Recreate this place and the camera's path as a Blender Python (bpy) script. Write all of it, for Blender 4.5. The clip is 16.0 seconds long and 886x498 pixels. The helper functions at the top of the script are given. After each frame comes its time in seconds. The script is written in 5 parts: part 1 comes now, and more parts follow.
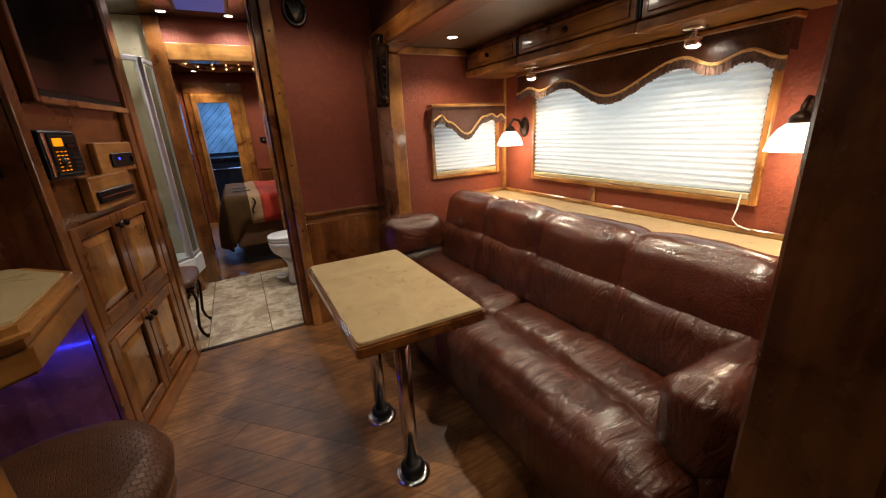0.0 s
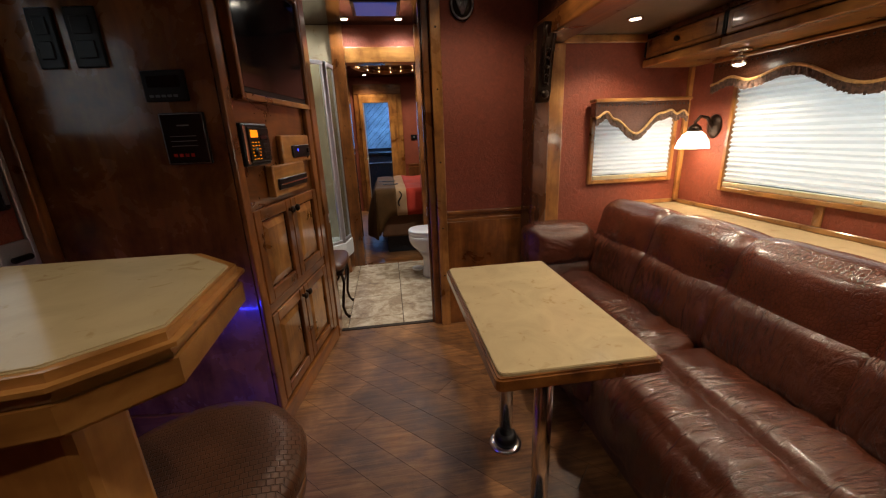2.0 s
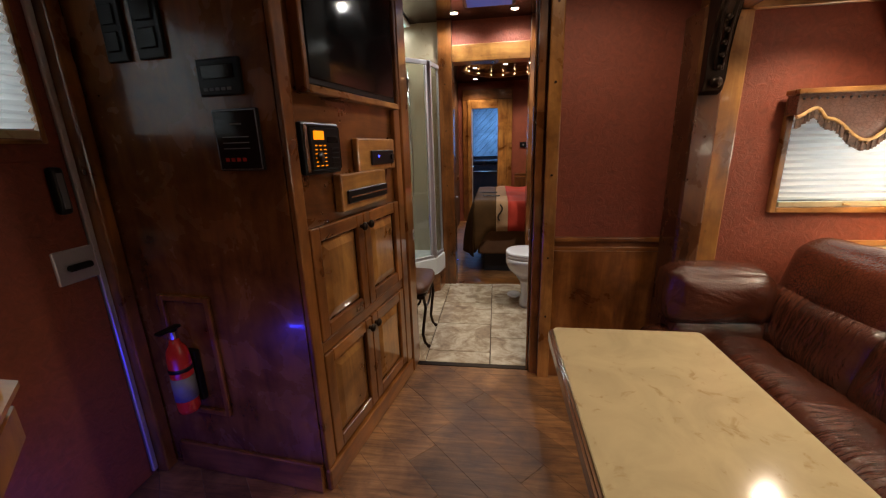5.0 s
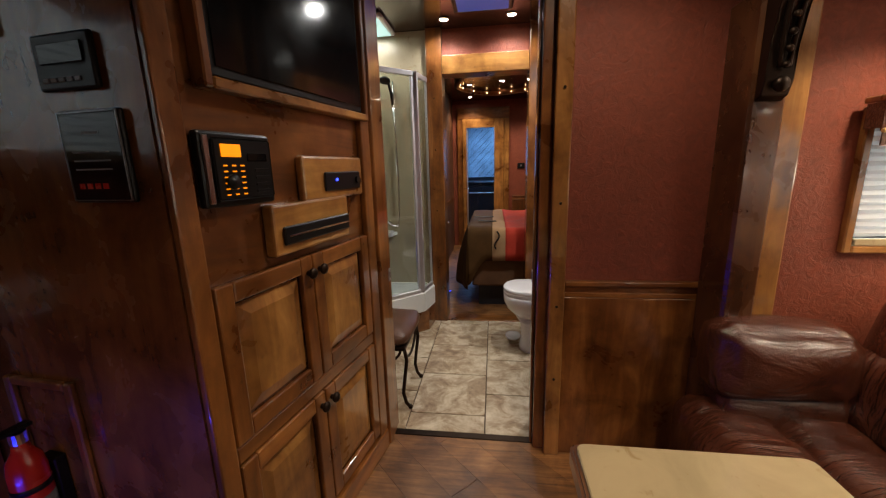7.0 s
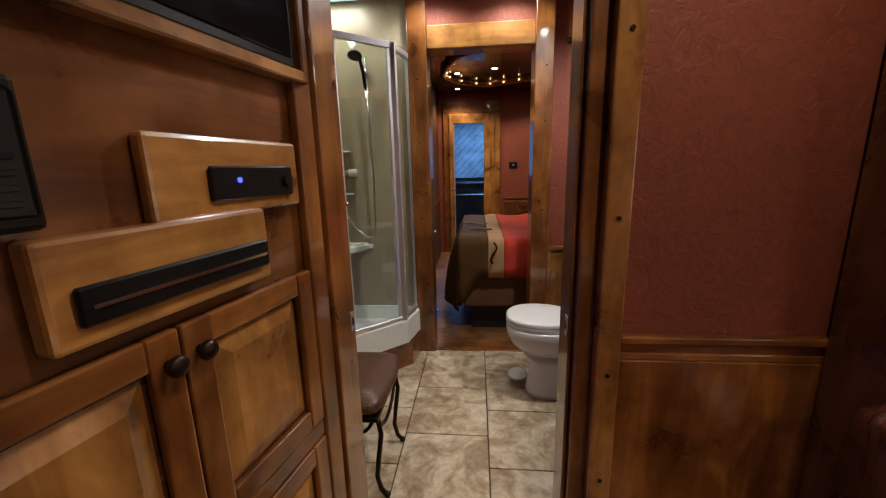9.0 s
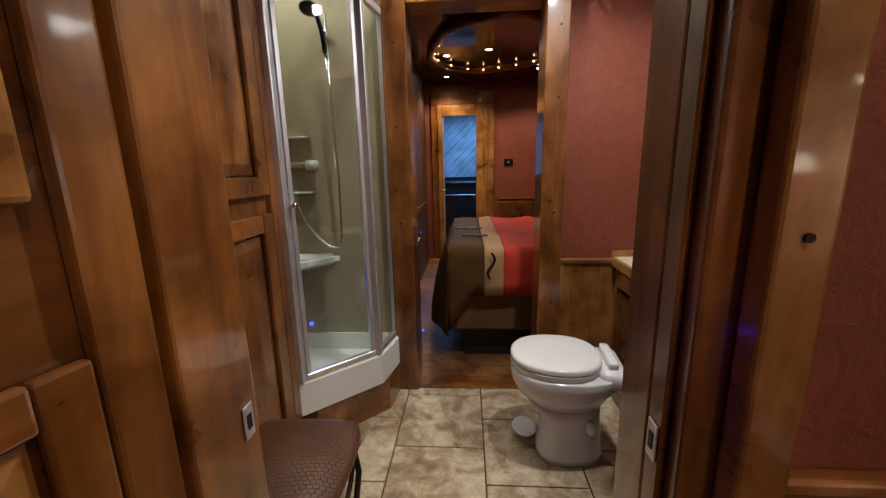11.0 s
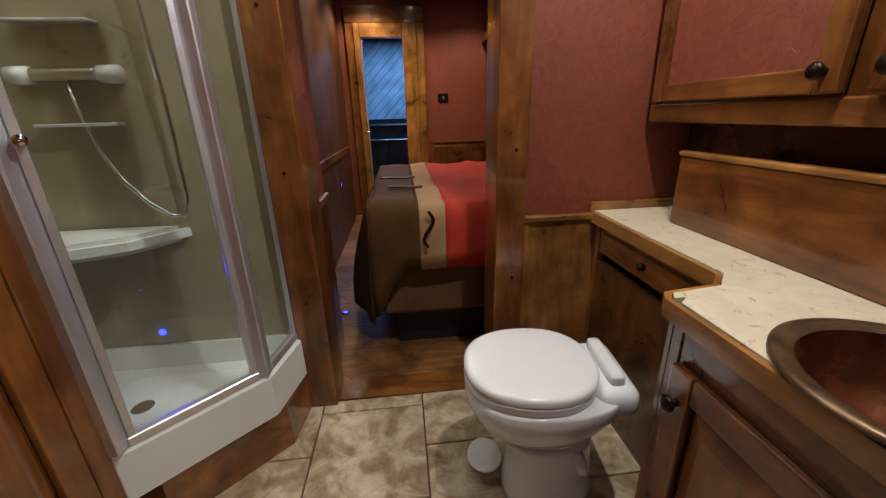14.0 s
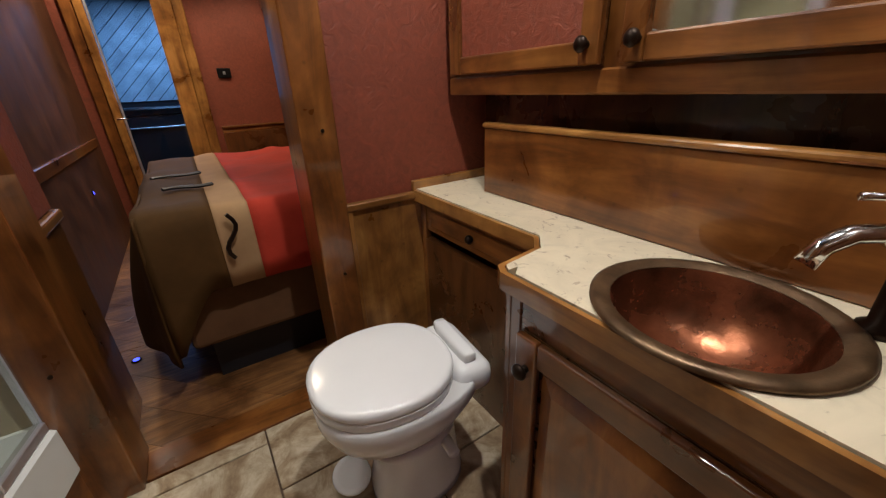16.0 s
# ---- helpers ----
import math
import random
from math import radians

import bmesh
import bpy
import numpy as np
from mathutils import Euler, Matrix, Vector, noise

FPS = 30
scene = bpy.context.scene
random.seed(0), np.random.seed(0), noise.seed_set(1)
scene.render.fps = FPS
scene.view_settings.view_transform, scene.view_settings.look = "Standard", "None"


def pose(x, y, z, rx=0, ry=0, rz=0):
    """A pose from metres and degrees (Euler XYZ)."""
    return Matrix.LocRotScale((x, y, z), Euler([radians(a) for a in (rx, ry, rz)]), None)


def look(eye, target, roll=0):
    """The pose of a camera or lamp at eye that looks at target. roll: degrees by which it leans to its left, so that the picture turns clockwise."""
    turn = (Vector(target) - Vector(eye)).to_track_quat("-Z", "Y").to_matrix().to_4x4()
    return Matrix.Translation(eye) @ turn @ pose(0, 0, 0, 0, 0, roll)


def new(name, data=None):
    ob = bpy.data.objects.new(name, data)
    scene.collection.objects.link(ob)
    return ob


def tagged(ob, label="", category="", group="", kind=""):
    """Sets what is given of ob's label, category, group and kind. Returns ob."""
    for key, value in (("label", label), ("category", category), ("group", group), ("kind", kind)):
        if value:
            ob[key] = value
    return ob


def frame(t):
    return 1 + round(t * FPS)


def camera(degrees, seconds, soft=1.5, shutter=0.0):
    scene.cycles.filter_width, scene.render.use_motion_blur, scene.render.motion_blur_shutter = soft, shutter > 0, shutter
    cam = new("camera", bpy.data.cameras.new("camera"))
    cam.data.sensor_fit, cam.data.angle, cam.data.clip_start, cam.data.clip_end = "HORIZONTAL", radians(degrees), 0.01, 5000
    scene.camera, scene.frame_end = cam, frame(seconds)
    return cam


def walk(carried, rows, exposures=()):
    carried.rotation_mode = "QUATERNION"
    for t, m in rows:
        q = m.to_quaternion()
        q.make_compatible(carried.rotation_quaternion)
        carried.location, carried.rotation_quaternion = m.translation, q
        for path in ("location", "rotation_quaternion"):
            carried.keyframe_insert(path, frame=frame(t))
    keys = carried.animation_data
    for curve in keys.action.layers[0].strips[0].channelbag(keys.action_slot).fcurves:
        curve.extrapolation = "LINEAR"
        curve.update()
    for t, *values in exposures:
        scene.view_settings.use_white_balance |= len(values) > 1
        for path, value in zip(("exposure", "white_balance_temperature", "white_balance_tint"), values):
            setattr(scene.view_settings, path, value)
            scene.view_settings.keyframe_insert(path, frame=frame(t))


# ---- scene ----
cam = camera(98.9, 16.0, 1.2)
PATH = [
    (0, (-0.003, -2.892, 1.384), (0.87, -1.198, 0.779), -3.1),
    (0.5, (-0.008, -2.845, 1.379), (0.743, -1.09, 0.779), -3.0),
    (1, (-0.01, -2.779, 1.378), (0.575, -0.961, 0.783), -2.8),
    (1.5, (-0.023, -2.722, 1.373), (0.385, -0.854, 0.787), -2.7),
    (2, (-0.026, -2.685, 1.373), (0.225, -0.786, 0.798), -2.3),
    (2.5, (-0.021, -2.632, 1.366), (0.086, -0.719, 0.793), -2.3),
    (3, (-0.027, -2.549, 1.355), (-0.058, -0.633, 0.778), -2.1),
    (3.5, (-0.022, -2.461, 1.348), (-0.183, -0.55, 0.777), -2.0),
    (4, (0.000, -2.376, 1.350), (-0.233, -0.472, 0.784), -1.7),
    (6.5, (0.042, -1.88, 1.362), (-0.244, 0.053, 0.935), -1.5),
    (7, (0.043, -1.75, 1.356), (-0.22, 0.188, 0.937), -1.5),
    (7.5, (0.032, -1.602, 1.355), (-0.201, 0.34, 0.939), -1.4),
    (8, (0.011, -1.467, 1.355), (-0.212, 0.477, 0.941), -1.4),
    (8.5, (-0.018, -1.323, 1.347), (-0.232, 0.623, 0.936), -1.4),
    (9, (-0.049, -1.15, 1.338), (-0.23, 0.797, 0.921), -1.4),
    (11.5, (-0.08, -0.458, 1.27), (-0.21, 1.495, 0.858), -1.2),
    (12, (-0.096, -0.33, 1.253), (-0.223, 1.623, 0.84), -1.1),
    (12.5, (-0.093, -0.207, 1.226), (-0.189, 1.742, 0.789), -1.2),
    (13, (-0.065, -0.104, 1.205), (-0.081, 1.827, 0.685), -1.3),
    (13.5, (-0.032, -0.003, 1.193), (0.056, 1.899, 0.583), -1.5),
    (14, (-0.025, 0.074, 1.177), (0.161, 1.949, 0.507), -1.6),
    (14.5, (-0.022, 0.133, 1.172), (0.34, 1.962, 0.451), -1.9),
    (15, (-0.006, 0.167, 1.168), (0.578, 1.931, 0.43), -2.2),
    (15.5, (0.014, 0.189, 1.164), (0.82, 1.857, 0.404), -2.3),
    (16, (0.024, 0.201, 1.166), (1.01, 1.749, 0.374), -2.4),
]
walk(cam, [(t, look(eye, target, roll)) for t, eye, target, roll in PATH])

# ---- world and lights ----
world = bpy.data.worlds.new("world")
scene.world = world
world.use_nodes = True
world.node_tree.nodes["Background"].inputs[0].default_value = (0.5, 0.6, 0.8, 1)
world.node_tree.nodes["Background"].inputs[1].default_value = 0.05
scene.view_settings.exposure = 0.31
WARM = (1.0, 0.81, 0.60)
COOL = (0.98, 0.96, 0.92)


def area(name, m, sx, sy, watts, color):
    d = bpy.data.lights.new(name, "AREA")
    d.shape, d.size, d.size_y, d.energy, d.color = "RECTANGLE", sx, sy, watts, color
    ob = new(name, d)
    ob.matrix_world = m
    return ob


def spot(name, x, y, z, watts, color=WARM, angle=130):
    d = bpy.data.lights.new(name, "SPOT")
    d.energy, d.color, d.spot_size, d.spot_blend, d.shadow_soft_size = watts, color, radians(angle), 0.6, 0.03
    ob = new(name, d)
    ob.location = (x, y, z)
    return ob


def point(name, x, y, z, watts, color=WARM, size=0.04):
    d = bpy.data.lights.new(name, "POINT")
    d.energy, d.color, d.shadow_soft_size = watts, color, size
    ob = new(name, d)
    ob.location = (x, y, z)
    return ob


CEIL = 2.42
SLIDE_CEIL = 1.95
MAIN_SPOTS = [(0.45, -0.75), (0.45, -2.3), (-0.9, -3.2)]
SLIDE_SPOTS = [(1.38, -0.5), (1.38, -1.45), (1.38, -2.2)]
PUCKS = [(1.86, -0.72), (1.86, -1.78)]
BATH_SPOTS = [(-0.32, 1.29), (0.17, 1.29), (0.50, 0.60)]
BED_SPOTS = [(-0.32, 4.5), (0.18, 4.2), (0.78, 4.25), (-0.27, 3.6), (0.15, 3.45)]
for x, y in MAIN_SPOTS:
    spot("main_lamp", x, y, CEIL - 0.03, 21)
for x, y in SLIDE_SPOTS:
    spot("slide_lamp", x, y, SLIDE_CEIL - 0.03, 19)
for x, y in PUCKS:
    spot("puck_lamp", x, y, 1.655, 8)
for x, y in BATH_SPOTS:
    spot("bath_lamp", x, y, CEIL - 0.03, 13 if y > 1 else 54, COOL, 150)
for x, y in BED_SPOTS:
    spot("bed_lamp", x, y, CEIL - 0.03, 24)
point("sconce_lamp", 1.93, -0.40, 1.285, 3.2)
point("sconce_lamp", 1.93, -2.19, 1.285, 3.2)
area("day_window_slide", pose(2.16, -1.29, 1.3, 90, 0, 90), 1.4, 0.62, 3.7, (0.93, 0.97, 1.0))
area("day_window_small", pose(1.68, 0.0, 1.22, 90, 0, 180), 0.5, 0.42, 1.0, (0.93, 0.97, 1.0))
area("day_window_entry", pose(-1.52, -1.35, 1.72, 90, 0, -90), 0.5, 0.6, 1.0, (0.9, 0.95, 1.0))
area("led_counter", pose(-1.1, -1.7, 0.34, 50, 0, -8), 0.5, 0.02, 2.6, (0.02, 0.03, 1.0))
area("led_bed", pose(-0.45, 2.4, 0.12, 0, 90, 0), 0.03, 0.9, 0.15, (0.02, 0.03, 1.0))
area("led_shower", pose(-1.0, 1.44, 0.6, 90, 0, 180), 0.02, 0.02, 0.15, (0.04, 0.06, 1.0))
area("skylight_day", pose(-1.0, 1.26, CEIL - 0.045), 0.4, 0.3, 4, (1.0, 0.98, 0.92))
area("blue_room", pose(0.0, 6.2, 2.35, 0, 0, 0), 0.6, 0.6, 40, (0.2, 0.45, 1.0))

# ---- materials ----
MATS = {}


def nodes_of(name):
    m = bpy.data.materials.new(name)
    m.use_nodes = True
    t = m.node_tree
    return m, t, t.nodes["Principled BSDF"]


def link(t, a, b):
    t.links.new(a, b)


def ramp(t, fac, stops):
    r = t.nodes.new("ShaderNodeValToRGB")
    el = r.color_ramp.elements
    while len(el) < len(stops):
        el.new(0.5)
    for e, (p, c) in zip(el, stops):
        e.position, e.color = p, (*c, 1)
    link(t, fac, r.inputs[0])
    return r.outputs[0]


def coords(t, scale, rot=(0, 0, 0)):
    tc = t.nodes.new("ShaderNodeTexCoord")
    mp = t.nodes.new("ShaderNodeMapping")
    mp.inputs["Scale"].default_value = scale
    mp.inputs["Rotation"].default_value = rot
    link(t, tc.outputs["Object"], mp.inputs[0])
    return mp.outputs[0]


def tex_noise(t, vec, scale, detail=4, rough=0.55, dist=0.0):
    n = t.nodes.new("ShaderNodeTexNoise")
    n.inputs["Scale"].default_value, n.inputs["Detail"].default_value = scale, detail
    n.inputs["Roughness"].default_value, n.inputs["Distortion"].default_value = rough, dist
    link(t, vec, n.inputs["Vector"])
    return n.outputs["Fac"]


def bump(t, bsdf, height, strength, dist=0.002):
    b = t.nodes.new("ShaderNodeBump")
    b.inputs["Strength"].default_value, b.inputs["Distance"].default_value = strength, dist
    link(t, height, b.inputs["Height"])
    link(t, b.outputs[0], bsdf.inputs["Normal"])


def mixc(t, a, b, fac, mode="MIX"):
    m = t.nodes.new("ShaderNodeMix")
    m.data_type, m.blend_type = "RGBA", mode
    for sock, v in ((m.inputs[0], fac), (m.inputs[6], a), (m.inputs[7], b)):
        if isinstance(v, (int, float)):
            sock.default_value = v
        elif isinstance(v, tuple):
            sock.default_value = (*v, 1)
        else:
            link(t, v, sock)
    return m.outputs[2]


def rand_gain(t, col, lo, hi):
    oi = t.nodes.new("ShaderNodeObjectInfo")
    mr = t.nodes.new("ShaderNodeMapRange")
    mr.inputs[3].default_value, mr.inputs[4].default_value = lo, hi
    link(t, oi.outputs["Random"], mr.inputs[0])
    return mixc(t, col, mr.outputs[0], 1.0, "MULTIPLY")


def wood(name, dark, mid, light, axis="z", rough=0.3, coat=0.9, vary=(0.85, 1.15), grain=1.0, relief=0.001):
    m, t, b = nodes_of(name)
    s = {"z": (7, 7, 1.0), "x": (1.0, 7, 7), "y": (7, 1.0, 7), "d": (1.2, 14, 14)}[axis]
    v = coords(t, s, (0, 0, radians(45)) if axis == "d" else (0, 0, 0))
    n1 = tex_noise(t, v, 2.2 * grain, 6, 0.6, 0.7)
    v2 = coords(t, (3, 3, 3))
    n2 = tex_noise(t, v2, 1.6, 4, 0.6, 0.4)
    c = ramp(t, n1, [(0.22, dark), (0.48, mid), (0.78, light)])
    blotch = ramp(t, n2, [(0.32, (0.38, 0.31, 0.27)), (0.60, (1.0, 1.0, 1.0)), (0.75, (1.22, 1.12, 1.0))])
    c = mixc(t, c, blotch, 1.0, "MULTIPLY")
    # small knots and pits
    vo = t.nodes.new("ShaderNodeTexVoronoi")
    vo.inputs["Scale"].default_value = 5.0
    link(t, v2, vo.inputs["Vector"])
    kn = ramp(t, vo.outputs["Distance"], [(0.04, (0.35, 0.3, 0.28)), (0.12, (1, 1, 1))])
    c = mixc(t, c, kn, 0.45, "MULTIPLY")
    c = rand_gain(t, c, *vary)
    link(t, c, b.inputs["Base Color"])
    link(t, ramp(t, n2, [(0.2, (rough - 0.08,) * 3), (0.8, (rough + 0.12,) * 3)]), b.inputs["Roughness"])
    b.inputs["Coat Weight"].default_value, b.inputs["Coat Roughness"].default_value = coat, 0.07
    bump(t, b, n1, 0.25 if relief < 0.002 else 0.6, relief)
    return m


def plain(name, col, rough=0.5, metal=0.0, var=0.15, scale=8.0, bmp=0.1, coat=0.0):
    m, t, b = nodes_of(name)
    v = coords(t, (1, 1, 1))
    n = tex_noise(t, v, scale, 5, 0.6)
    n2 = tex_noise(t, v, scale * 14, 2, 0.5)
    lo = tuple(c * (1 - var) for c in col)
    hi = tuple(min(1, c * (1 + var)) for c in col)
    link(t, ramp(t, n, [(0.3, lo), (0.7, hi)]), b.inputs["Base Color"])
    link(t, ramp(t, n, [(0.2, (max(0.02, rough - 0.06),) * 3), (0.8, (min(1, rough + 0.1),) * 3)]), b.inputs["Roughness"])
    b.inputs["Metallic"].default_value = metal
    b.inputs["Coat Weight"].default_value = coat
    if bmp:
        bump(t, b, n2, bmp, 0.0008)
    return m


def suede(name, col):
    m, t, b = nodes_of(name)
    v = coords(t, (1, 1, 1))
    n = tex_noise(t, v, 26, 6, 0.65, 1.6)
    n2 = tex_noise(t, v, 2.2, 4, 0.6)
    c = ramp(t, n, [(0.3, tuple(x * 0.72 for x in col)), (0.62, col), (0.8, tuple(min(1, x * 1.25) for x in col))])
    c = mixc(t, c, ramp(t, n2, [(0.3, (0.82, 0.8, 0.8)), (0.7, (1, 1, 1))]), 1.0, "MULTIPLY")
    link(t, c, b.inputs["Base Color"])
    b.inputs["Roughness"].default_value = 0.62
    bump(t, b, n, 0.85, 0.006)
    return m


def leather(name, col, croc=False):
    m, t, b = nodes_of(name)
    v = coords(t, (1, 1, 1))
    n = tex_noise(t, v, 5, 5, 0.6)
    c = ramp(t, n, [(0.3, tuple(x * 0.6 for x in col)), (0.7, tuple(min(1, x * 1.25) for x in col))])
    if croc:
        vo = t.nodes.new("ShaderNodeTexVoronoi")
        vo.feature = "DISTANCE_TO_EDGE"
        vo.inputs["Scale"].default_value = 26.0 if croc is True else croc
        vv = coords(t, (1, 1.7, 1.4))
        link(t, vv, vo.inputs["Vector"])
        h = ramp(t, vo.outputs["Distance"], [(0.0, (0, 0, 0)), (0.18, (1, 1, 1))])
        c = mixc(t, c, ramp(t, vo.outputs["Distance"], [(0.0, (0.62, 0.58, 0.55)), (0.10, (1, 1, 1))]), 1.0, "MULTIPLY")
        bump(t, b, h, 0.32, 0.0022)
    else:
        fold = tex_noise(t, coords(t, (2.6, 17, 6), (0, 0, radians(24))), 1.1, 3, 0.5, 1.4)
        fine = tex_noise(t, v, 180, 2)
        both = mixc(t, fold, fine, 0.12)
        bump(t, b, both, 0.75, 0.032)
    link(t, c, b.inputs["Base Color"])
    b.inputs["Roughness"].default_value = 0.22
    b.inputs["Coat Weight"].default_value, b.inputs["Coat Roughness"].default_value = 0.45, 0.2
    return m


def stone(name, base, vein, scale, rough=0.16):
    m, t, b = nodes_of(name)
    v = coords(t, (1, 1, 1))
    n = tex_noise(t, v, scale, 8, 0.62, 1.2)
    n2 = tex_noise(t, v, scale * 4, 5, 0.6, 0.8)
    c = ramp(t, n, [(0.3, tuple(x * 0.86 for x in base)), (0.55, base), (0.75, tuple(min(1, x * 1.08) for x in base))])
    c = mixc(t, c, vein, ramp(t, n2, [(0.60, (0, 0, 0)), (0.70, (0.75, 0.75, 0.75))]))
    link(t, c, b.inputs["Base Color"])
    b.inputs["Roughness"].default_value = rough
    return m


def tile_mat():
    m, t, b = nodes_of("bath_tile")
    v = coords(t, (1, 1, 1))
    oi = t.nodes.new("ShaderNodeObjectInfo")
    add = t.nodes.new("ShaderNodeVectorMath")
    sc = t.nodes.new("ShaderNodeMath")
    sc.operation = "MULTIPLY"
    sc.inputs[1].default_value = 40
    link(t, oi.outputs["Random"], sc.inputs[0])
    link(t, v, add.inputs[0])
    link(t, sc.outputs[0], add.inputs[1])
    n = tex_noise(t, add.outputs[0], 7, 7, 0.65, 0.8)
    n2 = tex_noise(t, add.outputs[0], 24, 5, 0.6)
    c = ramp(t, n, [(0.3, (0.20, 0.13, 0.075)), (0.44, (0.38, 0.275, 0.17)), (0.54, (0.56, 0.465, 0.33)), (0.68, (0.70, 0.62, 0.48))])
    c = mixc(t, c, ramp(t, n2, [(0.35, (0.72, 0.66, 0.6)), (0.62, (1, 1, 1))]), 0.8, "MULTIPLY")
    link(t, c, b.inputs["Base Color"])
    b.inputs["Roughness"].default_value = 0.42
    bump(t, b, n2, 0.15, 0.001)
    return m


def glass(name, col, rough=0.02):
    m, t, b = nodes_of(name)
    tr = t.nodes.new("ShaderNodeBsdfTransparent")
    tr.inputs[0].default_value = (*col, 1)
    gl = t.nodes.new("ShaderNodeBsdfGlossy")
    gl.inputs["Roughness"].default_value = rough
    lw = t.nodes.new("ShaderNodeLayerWeight")
    lw.inputs[0].default_value = 0.5
    pw = t.nodes.new("ShaderNodeMath")
    pw.operation = "POWER"
    pw.inputs[1].default_value = 4.0
    link(t, lw.outputs["Facing"], pw.inputs[0])
    fr = t.nodes.new("ShaderNodeMath")
    fr.operation = "MULTIPLY_ADD"
    fr.inputs[1].default_value, fr.inputs[2].default_value = 0.35, 0.055
    link(t, pw.outputs[0], fr.inputs[0])
    mx = t.nodes.new("ShaderNodeMixShader")
    link(t, fr.outputs[0], mx.inputs[0])
    link(t, tr.outputs[0], mx.inputs[1])
    link(t, gl.outputs[0], mx.inputs[2])
    link(t, mx.outputs[0], t.nodes["Material Output"].inputs[0])
    return m


def glow(name, col, strength):
    m, t, b = nodes_of(name)
    b.inputs["Base Color"].default_value = (*col, 1)
    b.inputs["Emission Color"].default_value = (*col, 1)
    b.inputs["Emission Strength"].default_value = strength
    return m


def translucent(name, col, amount):
    m, t, b = nodes_of(name)
    tl = t.nodes.new("ShaderNodeBsdfTranslucent")
    tl.inputs[0].default_value = (*col, 1)
    b.inputs["Base Color"].default_value = (*col, 1)
    b.inputs["Roughness"].default_value = 0.8
    mx = t.nodes.new("ShaderNodeMixShader")
    mx.inputs[0].default_value = amount
    link(t, b.outputs[0], mx.inputs[1])
    link(t, tl.outputs[0], mx.inputs[2])
    link(t, mx.outputs[0], t.nodes["Material Output"].inputs[0])
    return m


DK, MD, LT = (0.068, 0.020, 0.005), (0.205, 0.070, 0.014), (0.36, 0.145, 0.034)
M_WOODZ = wood("alder_upright", DK, MD, LT, "z")
M_WOODX = wood("alder_cross", DK, MD, LT, "x")
M_WOODY = wood("alder_long", DK, MD, LT, "y")
M_HONEYZ = wood("honey_upright", (0.15, 0.057, 0.013), (0.35, 0.153, 0.037), (0.52, 0.262, 0.073), "z")
M_HONEYX = wood("honey_cross", (0.15, 0.057, 0.013), (0.35, 0.153, 0.037), (0.52, 0.262, 0.073), "x")
M_HONEYY = wood("honey_long", (0.15, 0.057, 0.013), (0.35, 0.153, 0.037), (0.52, 0.262, 0.073), "y")
M_FACE = wood("cabinet_face", (0.05, 0.015, 0.004), (0.15, 0.05, 0.011), (0.27, 0.10, 0.024), "x", 0.28, 0.7, (0.95, 1.05), 0.8)
M_PANEL = wood("dark_panel", (0.045, 0.015, 0.005), (0.10, 0.036, 0.011), (0.17, 0.066, 0.02), "z", 0.26, 0.5)
M_FLOOR = wood("floor_plank", (0.085, 0.033, 0.010), (0.24, 0.105, 0.034), (0.40, 0.195, 0.07), "d", 0.40, 0.0, (0.7, 1.3), 1.5, 0.0035)
M_RED = suede("red_suede", (0.255, 0.056, 0.025))
M_SOFA = leather("brown_leather", (0.078, 0.022, 0.011))
M_SOFAC = leather("embossed_sofa_leather", (0.088, 0.022, 0.011), 48.0)
M_CROC = leather("croc_leather", (0.12, 0.042, 0.02), True)
M_CROCS = leather("croc_leather_fine", (0.10, 0.04, 0.022), 60.0)


def woven(name, col):
    """Leather embossed in rows of short dashes."""
    m, t, b = nodes_of(name)
    br = t.nodes.new("ShaderNodeTexBrick")
    br.inputs["Color1"].default_value = (*col, 1)
    br.inputs["Color2"].default_value = (*[c * 0.8 for c in col], 1)
    br.inputs["Mortar"].default_value = (*[c * 0.35 for c in col], 1)
    br.inputs["Scale"].default_value = 22.0
    br.inputs["Mortar Size"].default_value, br.inputs["Mortar Smooth"].default_value = 0.03, 0.9
    br.inputs["Brick Width"].default_value, br.inputs["Row Height"].default_value = 0.36, 0.30
    v = coords(t, (1, 1, 1), (0, 0, radians(-14)))
    link(t, v, br.inputs["Vector"])
    n = tex_noise(t, v, 6, 4)
    c = mixc(t, br.outputs["Color"], ramp(t, n, [(0.3, (0.6, 0.55, 0.5)), (0.7, (1.15, 1.1, 1.05))]), 1.0, "MULTIPLY")
    link(t, c, b.inputs["Base Color"])
    b.inputs["Roughness"].default_value = 0.36
    inv = ramp(t, br.outputs["Fac"], [(0.0, (1, 1, 1)), (1.0, (0, 0, 0))])
    bump(t, b, inv, 0.6, 0.003)
    return m


M_STOOL = woven("woven_stool_leather", (0.13, 0.056, 0.028))
M_GLOSSPANEL = wood("gloss_side_panel", (0.085, 0.028, 0.008), (0.185, 0.067, 0.018), (0.28, 0.11, 0.03), "z", 0.24, 0.7)
M_DULL = wood("dull_dark_panel", (0.05, 0.016, 0.006), (0.10, 0.034, 0.011), (0.15, 0.055, 0.018), "z", 0.5, 0.0)
M_PEWTER = plain("dull_silver", (0.3, 0.3, 0.3), 0.35, 0.9, 0.3, 30, 0.2)
M_TOP = stone("beige_laminate", (0.47, 0.375, 0.22), (0.33, 0.23, 0.11), 6, 0.11)
M_VTOP = stone("cream_laminate", (0.68, 0.59, 0.43), (0.25, 0.17, 0.11), 9, 0.3)
M_TILE = tile_mat()
